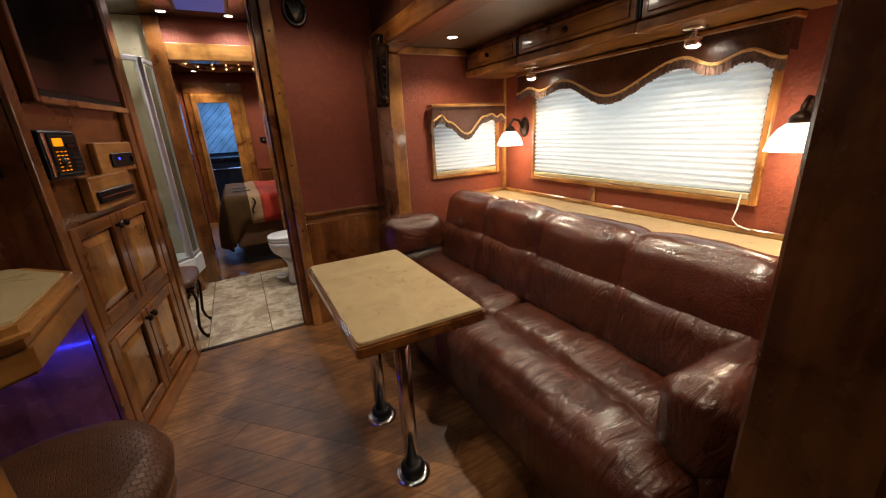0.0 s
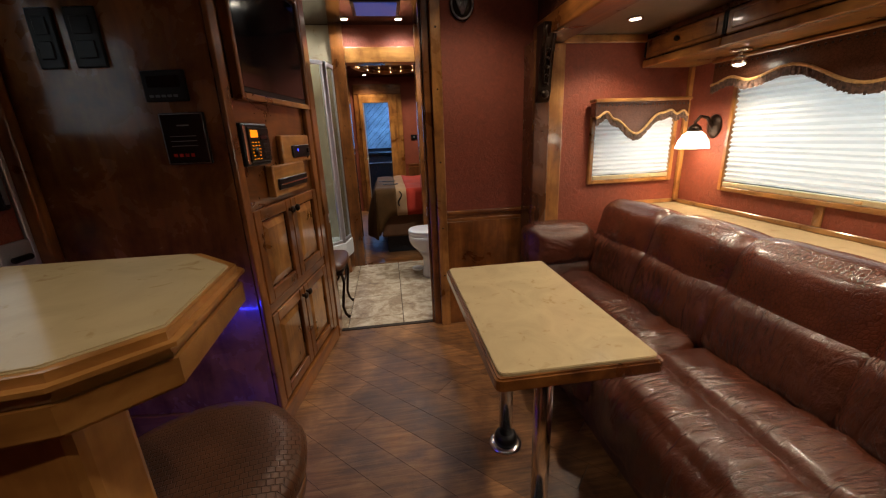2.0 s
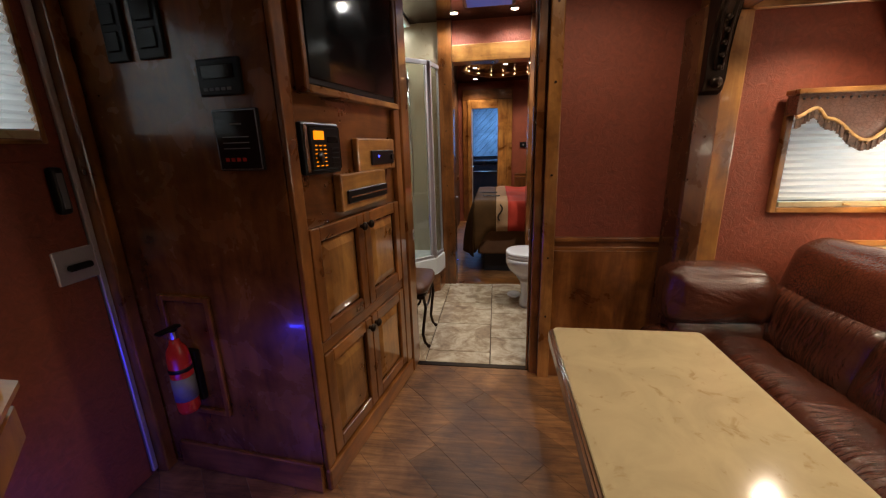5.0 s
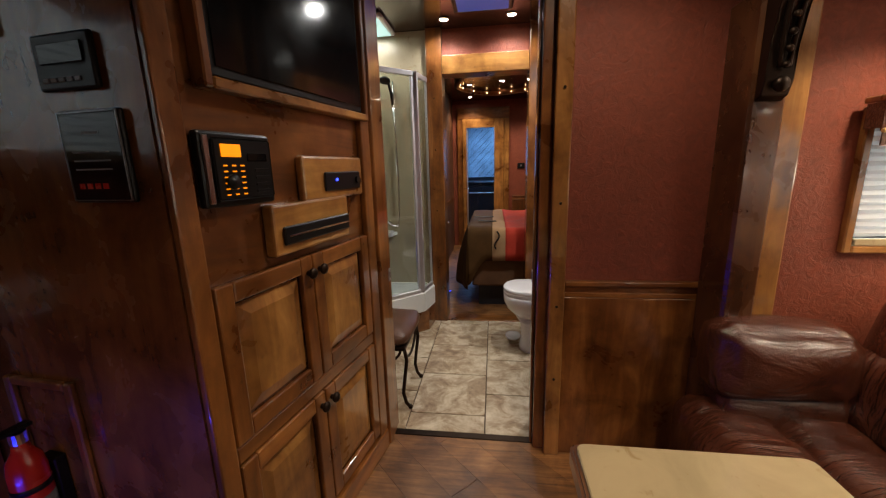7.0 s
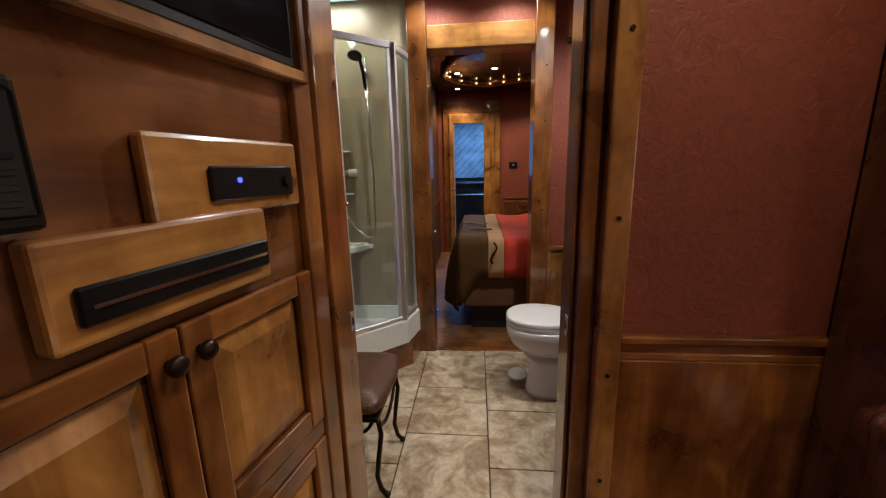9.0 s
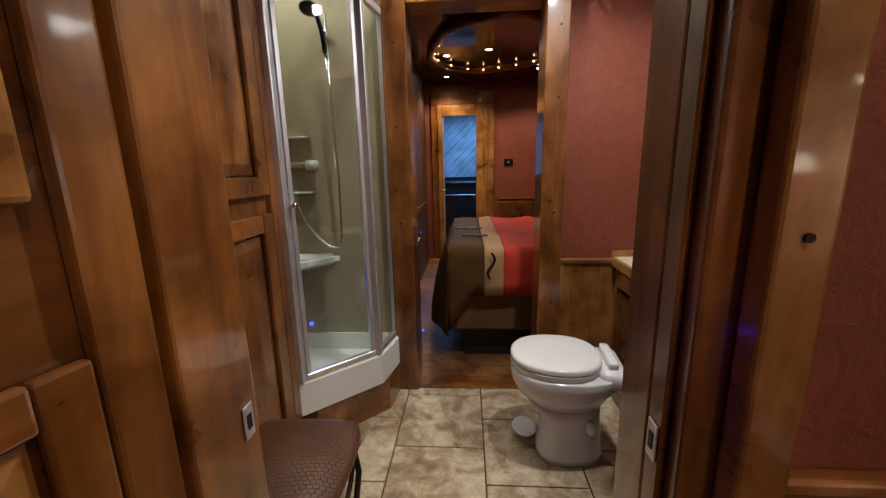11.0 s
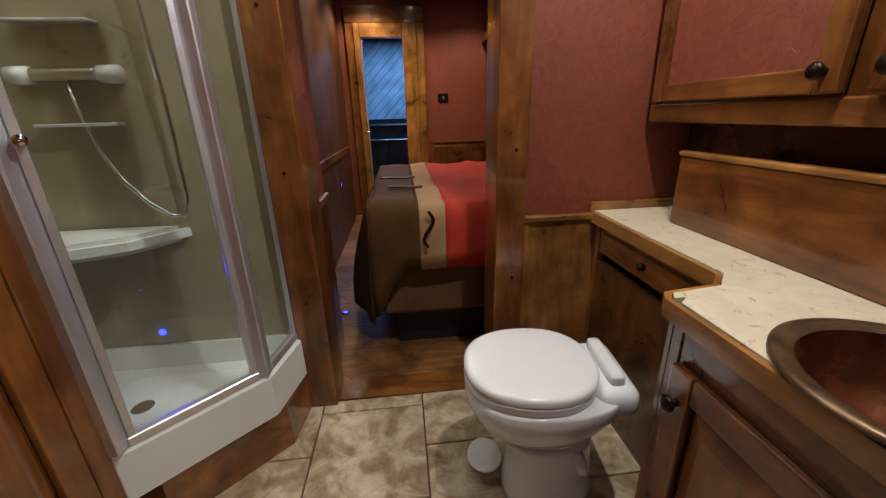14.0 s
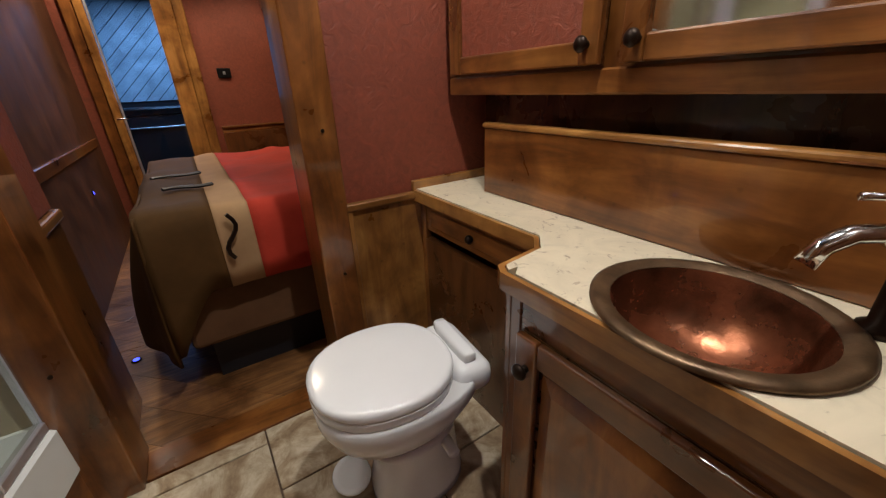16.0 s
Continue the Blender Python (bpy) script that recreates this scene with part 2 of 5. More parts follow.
M_GROUT = plain("grout", (0.13, 0.085, 0.055), 0.9, 0, 0.2, 30, 0.3)
M_CHROME = plain("chrome", (0.75, 0.75, 0.76), 0.14, 1.0, 0.04, 6, 0)
M_ALU = plain("brushed_aluminium", (0.74, 0.74, 0.79), 0.36, 0.85, 0.05, 12, 0.05)
M_BLACK = plain("black_plastic", (0.007, 0.0065, 0.007), 0.32, 0, 0.2, 10, 0.05)
M_BLACK.node_tree.nodes["Principled BSDF"].inputs["Specular IOR Level"].default_value = 0.25
M_SCREEN = plain("black_screen", (0.006, 0.006, 0.007), 0.06, 0, 0.1, 5, 0)
M_BRONZE = plain("oil_rubbed_bronze", (0.03, 0.018, 0.012), 0.35, 0.8, 0.3, 20, 0.1)
M_CEIL = plain("dark_gloss_ceiling", (0.035, 0.018, 0.011), 0.16, 0, 0.25, 3, 0.02, 0.4)
M_SCEIL = plain("tan_ceiling", (0.12, 0.075, 0.045), 0.35, 0, 0.1, 6, 0.05)
M_WHITE = plain("white_porcelain", (0.8, 0.8, 0.8), 0.16, 0, 0.02, 3, 0, 0.4)
M_PLASTIC = plain("white_acrylic", (0.74, 0.76, 0.74), 0.3, 0, 0.04, 4, 0.03)
M_SHOWER = stone("shower_wall", (0.38, 0.32, 0.22), (0.26, 0.19, 0.11), 3.5, 0.22)
M_COPPER = plain("hammered_copper", (0.22, 0.075, 0.035), 0.25, 0.75, 0.85, 8, 0.9)
M_PATINA = plain("copper_rim", (0.14, 0.085, 0.045), 0.35, 0.7, 0.5, 22, 0.3)
M_DUVETB = plain("brown_duvet", (0.075, 0.036, 0.011), 0.75, 0, 0.25, 5, 0.2)
M_DUVETT = plain("tan_duvet", (0.36, 0.215, 0.11), 0.75, 0, 0.15, 5, 0.2)
M_DUVETR = plain("red_duvet", (0.42, 0.042, 0.024), 0.75, 0, 0.2, 5, 0.2)
M_BEDBASE = plain("bed_skirt", (0.14, 0.07, 0.035), 0.8, 0, 0.2, 6, 0.2)
for cloth in (M_DUVETB, M_DUVETT, M_DUVETR, M_BEDBASE):
    cloth.node_tree.nodes["Principled BSDF"].inputs["Specular IOR Level"].default_value = 0.12
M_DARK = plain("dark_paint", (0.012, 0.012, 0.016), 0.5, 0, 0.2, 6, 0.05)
M_BLIND = translucent("pleated_blind", (0.86, 0.88, 0.9), 0.55)
M_SHADE = glow("lit_glass_shade", (1.0, 0.86, 0.66), 5.0)
M_LAMP = glow("lamp_lens", (1.0, 0.86, 0.68), 22.0)
M_BULB = glow("rope_bulb", (1.0, 0.6, 0.28), 9.0)
M_SKYL = glow("skylight_dome", (0.45, 0.72, 0.68), 0.8)
M_AMBER = glow("amber_display", (1.0, 0.28, 0.0), 0.8)
M_BLUE = glow("blue_led", (0.03, 0.05, 1.0), 4.0)
# Weak emission standing in for blue light reflected off the vent lid.
M_VENTGLOW = glow("blue_vent_glow", (0.05, 0.09, 0.4), 0.35)
M_FRINGE = plain("fringe", (0.10, 0.055, 0.038), 0.7, 0, 0.8, 60, 0.3)
M_CORD = plain("tan_cord", (0.55, 0.33, 0.12), 0.5, 0, 0.3, 60, 0.2)
M_GLASS = glass("clear_glass", (0.9, 0.93, 0.9))
M_PLANK = plain("white_plank", (0.5, 0.55, 0.6), 0.6, 0, 0.35, 4, 0.2)
M_EXT = plain("extinguisher_red", (0.5, 0.02, 0.012), 0.25, 0, 0.1, 5, 0, 0.5)
M_GREY = plain("grey_text", (0.16, 0.16, 0.17), 0.5, 0, 0.1, 5, 0)

# ---- builders ----


def thing(name, x=0, y=0, z=0, rz=0):
    ob = new(name)
    ob.empty_display_size = 0.05
    ob.matrix_world = pose(x, y, z, 0, 0, rz)
    return ob


def part(name, bm, mat, parent=None, label="", smooth=False):
    me = bpy.data.meshes.new(name)
    bmesh.ops.recalc_face_normals(bm, faces=bm.faces)
    if smooth:
        for f in bm.faces:
            f.smooth = True
    bm.to_mesh(me)
    bm.free()
    me.materials.append(mat)
    ob = new(name, me)
    ob.parent = parent
    if label:
        ob["label"] = label
    return ob


def box(x0, y0, z0, x1, y1, z1, bev=0.003, bm=None, seg=1):
    bm = bm or bmesh.new()
    r = bmesh.ops.create_cube(bm, size=1, matrix=Matrix.LocRotScale(((x0 + x1) / 2, (y0 + y1) / 2, (z0 + z1) / 2), None, (abs(x1 - x0), abs(y1 - y0), abs(z1 - z0))))
    if bev:
        es = list({e for v in r["verts"] for e in v.link_edges})
        bmesh.ops.bevel(bm, geom=es, offset=bev, segments=seg, affect="EDGES", profile=0.5)
    return bm


def cyl(x, y, z, r, h, r2=None, seg=24, axis="z", bm=None):
    """A cylinder from (x, y, z), h along its axis."""
    bm = bm or bmesh.new()
    rot = {"z": Matrix(), "x": Matrix.Rotation(radians(90), 4, "Y"), "y": Matrix.Rotation(radians(-90), 4, "X")}[axis]
    bmesh.ops.create_cone(bm, cap_ends=True, segments=seg, radius1=r, radius2=r if r2 is None else r2, depth=h, matrix=Matrix.Translation((x, y, z)) @ rot @ Matrix.Translation((0, 0, h / 2)))
    return bm


def ball(x, y, z, rx, ry=None, rz=None, bm=None, seg=16):
    bm = bm or bmesh.new()
    bmesh.ops.create_uvsphere(bm, u_segments=seg, v_segments=seg // 2, radius=1, matrix=Matrix.LocRotScale((x, y, z), None, (rx, ry or rx, rz or rx)))
    return bm


def prism(pts, z0, z1, bev=0.0, bm=None, seg=2):
    """An upright prism over a plan polygon."""
    bm = bm or bmesh.new()
    lo = [bm.verts.new((x, y, z0)) for x, y in pts]
    hi = [bm.verts.new((x, y, z1)) for x, y in pts]
    n = len(pts)
    fs = [bm.faces.new(lo[::-1]), bm.faces.new(hi)] + [bm.faces.new((lo[i], lo[(i + 1) % n], hi[(i + 1) % n], hi[i])) for i in range(n)]
    if bev:
        es = list({e for f in fs[:2] for e in f.edges})
        bmesh.ops.bevel(bm, geom=es, offset=bev, segments=seg, affect="EDGES")
    return bm


def lathe(profile, seg=28, x=0, y=0, z=0, sx=1, sy=1, bm=None):
    """Turns (radius, height) pairs round the z axis."""
    bm = bm or bmesh.new()
    rings = []
    for r, h in profile:
        rings.append([bm.verts.new((x + sx * r * math.cos(2 * math.pi * i / seg), y + sy * r * math.sin(2 * math.pi * i / seg), z + h)) for i in range(seg)])
    for a, b in zip(rings, rings[1:]):
        for i in range(seg):
            bm.faces.new((a[i], a[(i + 1) % seg], b[(i + 1) % seg], b[i]))
    bm.faces.new(rings[0][::-1])
    bm.faces.new(rings[-1])
    return bm


def tube(pts, r, seg=8, bm=None):
    """A round bar along a line of points."""
    bm = bm or bmesh.new()
    rings = []
    P = [Vector(p) for p in pts]
    for i, p in enumerate(P):
        d = (P[min(i + 1, len(P) - 1)] - P[max(i - 1, 0)]).normalized()
        a = d.orthogonal().normalized() if i == 0 else (a - d * a.dot(d)).normalized()
        b = d.cross(a)
        rings.append([bm.verts.new(p + r * (math.cos(2 * math.pi * k / seg) * a + math.sin(2 * math.pi * k / seg) * b)) for k in range(seg)])
    for u, v in zip(rings, rings[1:]):
        for k in range(seg):
            bm.faces.new((u[k], u[(k + 1) % seg], v[(k + 1) % seg], v[k]))
    bm.faces.new(rings[0][::-1])
    bm.faces.new(rings[-1])
    return bm


def sheet(nu, nv, fn, thick=0.0):
    """A gridded surface from fn(u, v) with u, v in 0..1, given thickness where asked."""
    bm = bmesh.new()
    g = [[bm.verts.new(fn(i / nu, j / nv)) for j in range(nv + 1)] for i in range(nu + 1)]
    for i in range(nu):
        for j in range(nv):
            bm.faces.new((g[i][j], g[i + 1][j], g[i + 1][j + 1], g[i][j + 1]))
    if thick:
        bmesh.ops.recalc_face_normals(bm, faces=bm.faces)
        bmesh.ops.solidify(bm, geom=bm.faces[:], thickness=thick)
    return bm


def soft_box(x0, y0, z0, x1, y1, z1, r, puff=0.02, n=8, amp=0.004):
    """A padded box with round edges and slightly swollen faces."""
    bm = bmesh.new()
    bmesh.ops.create_cube(bm, size=2)
    bmesh.ops.subdivide_edges(bm, edges=bm.edges[:], cuts=n, use_grid_fill=True)
    c = Vector(((x0 + x1) / 2, (y0 + y1) / 2, (z0 + z1) / 2))
    h = Vector((abs(x1 - x0) / 2, abs(y1 - y0) / 2, abs(z1 - z0) / 2))
    for v in bm.verts:
        u = v.co.copy()
        p = Vector((u.x * h.x, u.y * h.y, u.z * h.z))
        q = Vector([max(-h[i] + r, min(h[i] - r, p[i])) for i in range(3)])
        d = p - q
        if d.length > 1e-6:
            p = q + d.normalized() * r
        k = [(1 - u.y ** 2) * (1 - u.z ** 2), (1 - u.x ** 2) * (1 - u.z ** 2), (1 - u.x ** 2) * (1 - u.y ** 2)]
        for i in range(3):
            if abs(u[i]) > 0.999:
                p[i] += math.copysign(puff * k[i], u[i])
        p += Vector((1, 1, 1)) * amp * noise.noise(p * 9 + c * 5)
        v.co = c + p
    return bm


def setting(name, bm, mat, label, cat):
    return tagged(part(name, bm, mat), label, cat, kind="structure")


def dress(ob, label, cat, group=""):
    return tagged(ob, label, cat, group)


def on_face(ax, ay, bx, by):
    """A pose whose x runs along a plan line from a to b and whose -y looks out of it to the right of a->b."""
    return pose(ax, ay, 0, 0, 0, math.degrees(math.atan2(by - ay, bx - ax)))


def lay(parts, m):
    """Moves a thing's base to the pose m."""
    parts.matrix_world = m
    return parts

# ---- structure ----
def floor_base():
    setting("floor", box(-2.3, -4.6, -0.10, 2.4, 7.4, -0.012, 0), M_GROUT, "dark subfloor under brown wood planks and beige tiles", "floor")


floor_base()
setting("ceiling", box(-2.3, -4.6, CEIL, 2.4, 5.0, CEIL + 0.08, 0), M_CEIL, "dark brown high-gloss ceiling panels", "ceiling")
setting("ceiling_slide", box(1.0, -2.6, SLIDE_CEIL, 2.2, -0.02, SLIDE_CEIL + 0.05, 0), M_SCEIL, "low tan ceiling of the slide-out", "ceiling")
# outer shell
LX = -1.46


def wall_with_hole(name, axis, at, th, a0, a1, z0, z1, holes, mat, label):
    """A wall with rectangular openings. axis 'x': the wall lies at x = at and runs along y."""
    bm = bmesh.new()
    cuts = sorted({a0, a1, *[h[0] for h in holes], *[h[1] for h in holes]})
    for u0, u1 in zip(cuts, cuts[1:]):
        spans = [(h[2], h[3]) for h in holes if h[0] <= u0 + 1e-6 and h[1] >= u1 - 1e-6]
        z = z0
        for lo, hi in sorted(spans) + [(z1, z1)]:
            if lo > z + 1e-6:
                if axis == "x":
                    box(at, u0, z, at + th, u1, lo, 0, bm)
                else:
                    box(u0, at, z, u1, at + th, lo, 0, bm)
            z = hi
    bmesh.ops.remove_doubles(bm, verts=bm.verts[:], dist=1e-5)
    return setting(name, bm, mat, label, "wall")


wall_with_hole("wall_entry", "x", LX - 0.06, 0.06, -4.5, 0.0, 0, CEIL, [(-1.62, -1.10, 1.42, 2.05)], M_RED, "dark red suede side wall with a window opening")
setting("wall_rear", box(LX, -4.56, 0, 1.1, -4.5, CEIL, 0), M_PANEL, "dark wood panelled end wall", "wall")
# wall between the living area and the bathroom
wall_with_hole("wall_bath", "y", -0.09, 0.10, -1.40, 1.12, 0, CEIL, [(-0.49, 0.245, 0, 2.28)], M_RED, "dark red suede wall beside the bathroom opening")
wall_with_hole("wall_bedroom", "y", 1.50, 0.10, -1.40, 1.35, 0, CEIL, [(-0.40, 0.345, 0, 2.12)], M_RED, "red embossed wall beside the bedroom doorway")
setting("wall_bath_side", box(1.10, 0.01, 0, 1.16, 1.50, CEIL, 0), M_RED, "red suede wall behind the vanity", "wall")
setting("wall_bath_left", box(-1.46, 0.01, 0, -1.40, 1.60, CEIL, 0), M_SHOWER, "beige outer wall behind the shower", "wall")
# Dark wood instead of red suede: the shade beside the bed is in the colour.
setting("wall_bed_left", box(-0.70, 1.60, 0, -0.64, 4.86, CEIL, 0), M_DULL, "bedroom wall in wood darkened to stand in for shade", "wall")
setting("wall_bed_return", box(-0.45, 1.632, 0.84, -0.405, 1.93, CEIL - 0.002, 0.004), M_RED, "short red suede wall just inside the bedroom", "wall")
setting("wainscot_bed_return", box(-0.45, 1.632, 0, -0.40, 1.93, 0.80, 0.003), M_WOODZ, "stained wood wainscot just inside the bedroom", "wainscot")
setting("trim_bed_return", box(-0.45, 1.632, 0.802, -0.385, 1.94, 0.838, 0.008, seg=2), M_HONEYY, "honey wood cap on the wainscot", "trim")
setting("wall_bed_right", box(2.00, 1.60, 0, 2.06, 4.86, CEIL, 0), M_RED, "dark red suede bedroom wall", "wall")
setting("wall_bed_front", box(1.35, 1.50, 0, 2.06, 1.60, CEIL, 0), M_RED, "dark red suede bedroom wall", "wall")
wall_with_hole("wall_bed_back", "y", 4.86, 0.08, -0.70, 2.06, 0, CEIL, [(-0.44, 0.06, 0.05, 2.00)], M_RED, "dark red suede wall with a glazed door")
# slide-out shell
SX = 2.07
wall_with_hole("wall_slide_back", "x", SX, 0.06, -2.62, -0.08, 0, SLIDE_CEIL, [(-2.02, -0.55, 1.00, 1.70)], M_RED, "red embossed wall round the large window")
wall_with_hole("wall_slide_end", "y", -0.14, 0.05, 1.03, SX, 0, SLIDE_CEIL, [(1.38, 1.96, 1.03, 1.50)], M_RED, "red embossed end wall with a small window")
setting("wall_slide_near", box(1.12, -2.62, 0, SX, -2.57, SLIDE_CEIL, 0), M_RED, "red suede end wall of the slide-out", "wall")
setting("wall_behind", box(1.10, -4.56, 0, 1.16, -2.57, CEIL, 0), M_PANEL, "dark wood panelled wall", "wall")
setting("wall_over_slide", box(1.02, -2.62, SLIDE_CEIL + 0.06, 1.10, -0.09, CEIL, 0), M_PANEL, "dark wood panel above the slide-out", "wall")
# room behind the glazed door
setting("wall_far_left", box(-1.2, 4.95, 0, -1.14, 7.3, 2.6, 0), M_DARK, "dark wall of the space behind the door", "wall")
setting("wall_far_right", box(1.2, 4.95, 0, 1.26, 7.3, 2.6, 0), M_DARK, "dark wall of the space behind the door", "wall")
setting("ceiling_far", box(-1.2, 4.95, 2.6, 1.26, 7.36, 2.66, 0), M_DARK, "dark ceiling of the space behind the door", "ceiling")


def clip(poly, a, b, c):
    """Keeps the side a*x + b*y <= c of a polygon."""
    out = []
    for i, p in enumerate(poly):
        q = poly[(i + 1) % len(poly)]
        dp, dq = a * p[0] + b * p[1] - c, a * q[0] + b * q[1] - c
        if dp <= 0:
            out.append(p)
        if dp * dq < 0:
            k = dp / (dp - dq)
            out.append((p[0] + k * (q[0] - p[0]), p[1] + k * (q[1] - p[1])))
    return out


def far_planks():
    back = setting("wall_far", box(-1.2, 7.30, 0, 1.26, 7.36, 2.6, 0), M_DARK, "wall of weathered white diagonal boards in blue light", "wall")
    w, s = 0.11, math.sqrt(0.5)
    for i in range(-22, 22):
        c = i * w
        # long strip at 45 degrees, cut to the wall above the dark base
        L = [(-4 * s - c * s, -4 * s + c * s), (4 * s - c * s, 4 * s + c * s), (4 * s - (c + w - 0.008) * s, 4 * s + (c + w - 0.008) * s), (-4 * s - (c + w - 0.008) * s, -4 * s + (c + w - 0.008) * s)]
        L = [(x, y + 1.6) for x, y in L]
        for a, b, d in ((1, 0, 0.7), (-1, 0, 0.9), (0, 1, 2.6), (0, -1, -1.12)):
            L = clip(L, a, b, d) if L else L
        if len(L) < 3:
            continue
        bm = bmesh.new()
        depth = 7.275 + 0.008 * random.random()
        f = [bm.verts.new((x, depth, z)) for x, z in L]
        g = [bm.verts.new((x, 7.297, z)) for x, z in L]
        bm.faces.new(f)
        n = len(L)
        for k in range(n):
            bm.faces.new((f[k], f[(k + 1) % n], g[(k + 1) % n], g[k]))
        part("board", bm, M_PLANK, back)
    b = thing("dark_bench", 0, 6.9, 0)
    part("body", box(-0.95, -0.35, 0, 0.95, 0.35, 0.95, 0.01), M_DARK, b)
    part("rail", box(-0.95, -0.365, 0.80, 0.95, -0.352, 0.815, 0.002), M_ALU, b, "thin bright metal strip")
    part("top", box(-0.97, -0.36, 0.952, 0.97, 0.37, 1.05, 0.02), M_BLACK, b)
    dress(b, "black low cabinet with a thin metal strip", "cabinet")


far_planks()


def post(name, x0, y0, x1, y1, z0, z1, mat, label, screws=True):
    ob = setting(name, box(x0, y0, z0, x1, y1, z1, 0.006, seg=2), mat, label, "trim")
    return ob


# bathroom opening trim
setting("wall_bath_inner", box(0.25, 0.012, 0, 1.098, 0.115, CEIL, 0), M_PANEL, "dark wood wall holding the pocket door", "wall")
post("trim_bath_right", 0.283, -0.135, 0.350, -0.092, 0, CEIL, M_HONEYZ, "golden alder casing with rounded edge")
post("trim_bath_jamb", 0.235, -0.091, 0.350, 0.011, 0, CEIL, M_WOODZ, "stained alder jamb inside the opening")
post("trim_bath_left", -0.535, -0.135, -0.465, 0.03, 0, CEIL, M_WOODZ, "stained alder jamb beside the cabinet")
post("trim_bath_head", -0.465, -0.12, 0.235, 0.02, 2.27, CEIL, M_WOODX, "stained alder head piece over the opening")
post("trim_bath_inside", 0.236, 0.012, 0.249, 0.125, 0, CEIL, M_WOODZ, "dark stained jamb on the bathroom side")
setting("trim_pocket", box(0.222, -0.06, 0, 0.234, -0.02, 2.269, 0.003), M_WOODZ, "narrow stained pocket door edge", "trim")
# bedroom doorway trim
post("trim_bed_left", -0.49, 1.44, -0.365, 1.63, 0, CEIL, M_WOODZ, "stained knotty alder door post")
post("trim_bed_right", 0.315, 1.44, 0.432, 1.63, 0, CEIL, M_WOODZ, "stained knotty alder door post")
post("trim_bed_head", -0.365, 1.455, 0.315, 1.62, 2.08, 2.22, M_HONEYX, "golden alder header over the bedroom doorway")
setting("threshold_bed", box(-0.365, 1.47, -0.01, 0.315, 1.60, 0.004, 0.002), M_WOODX, "wooden threshold strip", "threshold")
setting("threshold_bath", box(-0.465, -0.06, -0.01, 0.235, -0.02, 0.003, 0.002), M_BRONZE, "dark metal threshold strip", "threshold")


def rail_y(name, x0, x1, y, z0, z1, out, mat=M_WOODX):
    """A moulded rail on a wall that faces -y: two rounded bands with a groove."""
    bm = bmesh.new()
    h = (z1 - z0) / 3
    box(x0, y - out * 0.6, z0, x1, y, z0 + h * 0.9, 0.004, bm, 2)
    box(x0, y - out * 0.45, z0 + h * 0.9, x1, y, z0 + h * 2, 0, bm)
    box(x0, y - out, z0 + h * 2, x1, y, z1, 0.006, bm, 2)
    return setting(name, bm, mat, "moulded golden alder chair rail", "trim")


rail_y("chair_rail", 0.352, 0.918, -0.09, 0.785, 0.862, 0.03)
setting("wainscot_living", box(0.352, -0.112, 0.0, 0.918, -0.092, 0.785, 0.002), M_WOODZ, "dark stained wood wainscot panel", "wainscot")
setting("wainscot_bath", box(0.45, 1.478, 0.0, 0.745, 1.498, 0.765, 0.002), M_HONEYZ, "stained wood wainscot panel beside the vanity", "wainscot")
setting("wainscot_cap", box(0.434, 1.464, 0.765, 0.745, 1.498, 0.79, 0.004), M_HONEYX, "honey wood cap on the wainscot", "trim")
setting("wainscot_stile", box(0.434, 1.470, 0.0, 0.456, 1.476, 0.764, 0.002), M_HONEYZ, "honey wood stile", "trim")
rail_y("chair_rail_bed", 0.36, 1.9, 4.86, 0.80, 0.87, 0.03)
setting("wainscot_bed", box(0.36, 4.838, 0, 1.9, 4.858, 0.80, 0.002), M_PANEL, "dark stained wood wainscot panel", "wainscot")
setting("chair_rail_bed_side", box(-0.64, 1.66, 0.80, -0.612, 4.6, 0.87, 0.006), M_WOODY, "moulded alder chair rail", "trim")
setting("wainscot_bed_side", box(-0.64, 1.66, 0, -0.625, 4.6, 0.80, 0.002), M_DULL, "dark stained wood wainscot panel", "wainscot")

# slide-out opening: dark column, golden trim, header with leather band
setting("column_slide_far", box(0.885, -0.30, 0, 0.995, -0.113, SLIDE_CEIL - 0.055, 0.01), M_PANEL, "dark wood column at the slide-out", "column")
setting("trim_slide_far", box(1.01, -0.20, 0, 1.13, -0.142, SLIDE_CEIL - 0.055, 0.008, seg=2), M_HONEYZ, "golden knotty wood slide-out trim", "trim")
setting("trim_slide_top", box(1.132, -0.165, SLIDE_CEIL - 0.05, 1.70, -0.142, SLIDE_CEIL - 0.002, 0.004), M_HONEYX, "golden wood top trim", "trim")
setting("column_slide_near", box(0.88, -2.80, 0, 1.14, -2.58, SLIDE_CEIL, 0.01), M_PANEL, "dark wood column at the slide-out", "column")
setting("header_slide_rim", box(0.94, -2.5, SLIDE_CEIL - 0.05, 1.12, -0.115, SLIDE_CEIL + 0.06, 0.01, seg=2), M_WOODY, "stained wood beam under the leather band", "beam")
setting("header_slide_leather", box(0.965, -2.5, SLIDE_CEIL + 0.062, 1.018, -0.115, SLIDE_CEIL + 0.30, 0.01), M_CROC, "croc embossed leather band over the slide-out", "header")
setting("header_slide_cap", box(0.93, -2.5, SLIDE_CEIL + 0.302, 1.018, -0.115, SLIDE_CEIL + 0.36, 0.01), M_WOODY, "stained wood crown over the leather band", "beam")
setting("trim_corner_slide", box(SX - 0.032, -0.172, 0.85, SX - 0.002, -0.142, 1.75, 0.004), M_HONEYZ, "golden corner bead", "trim")
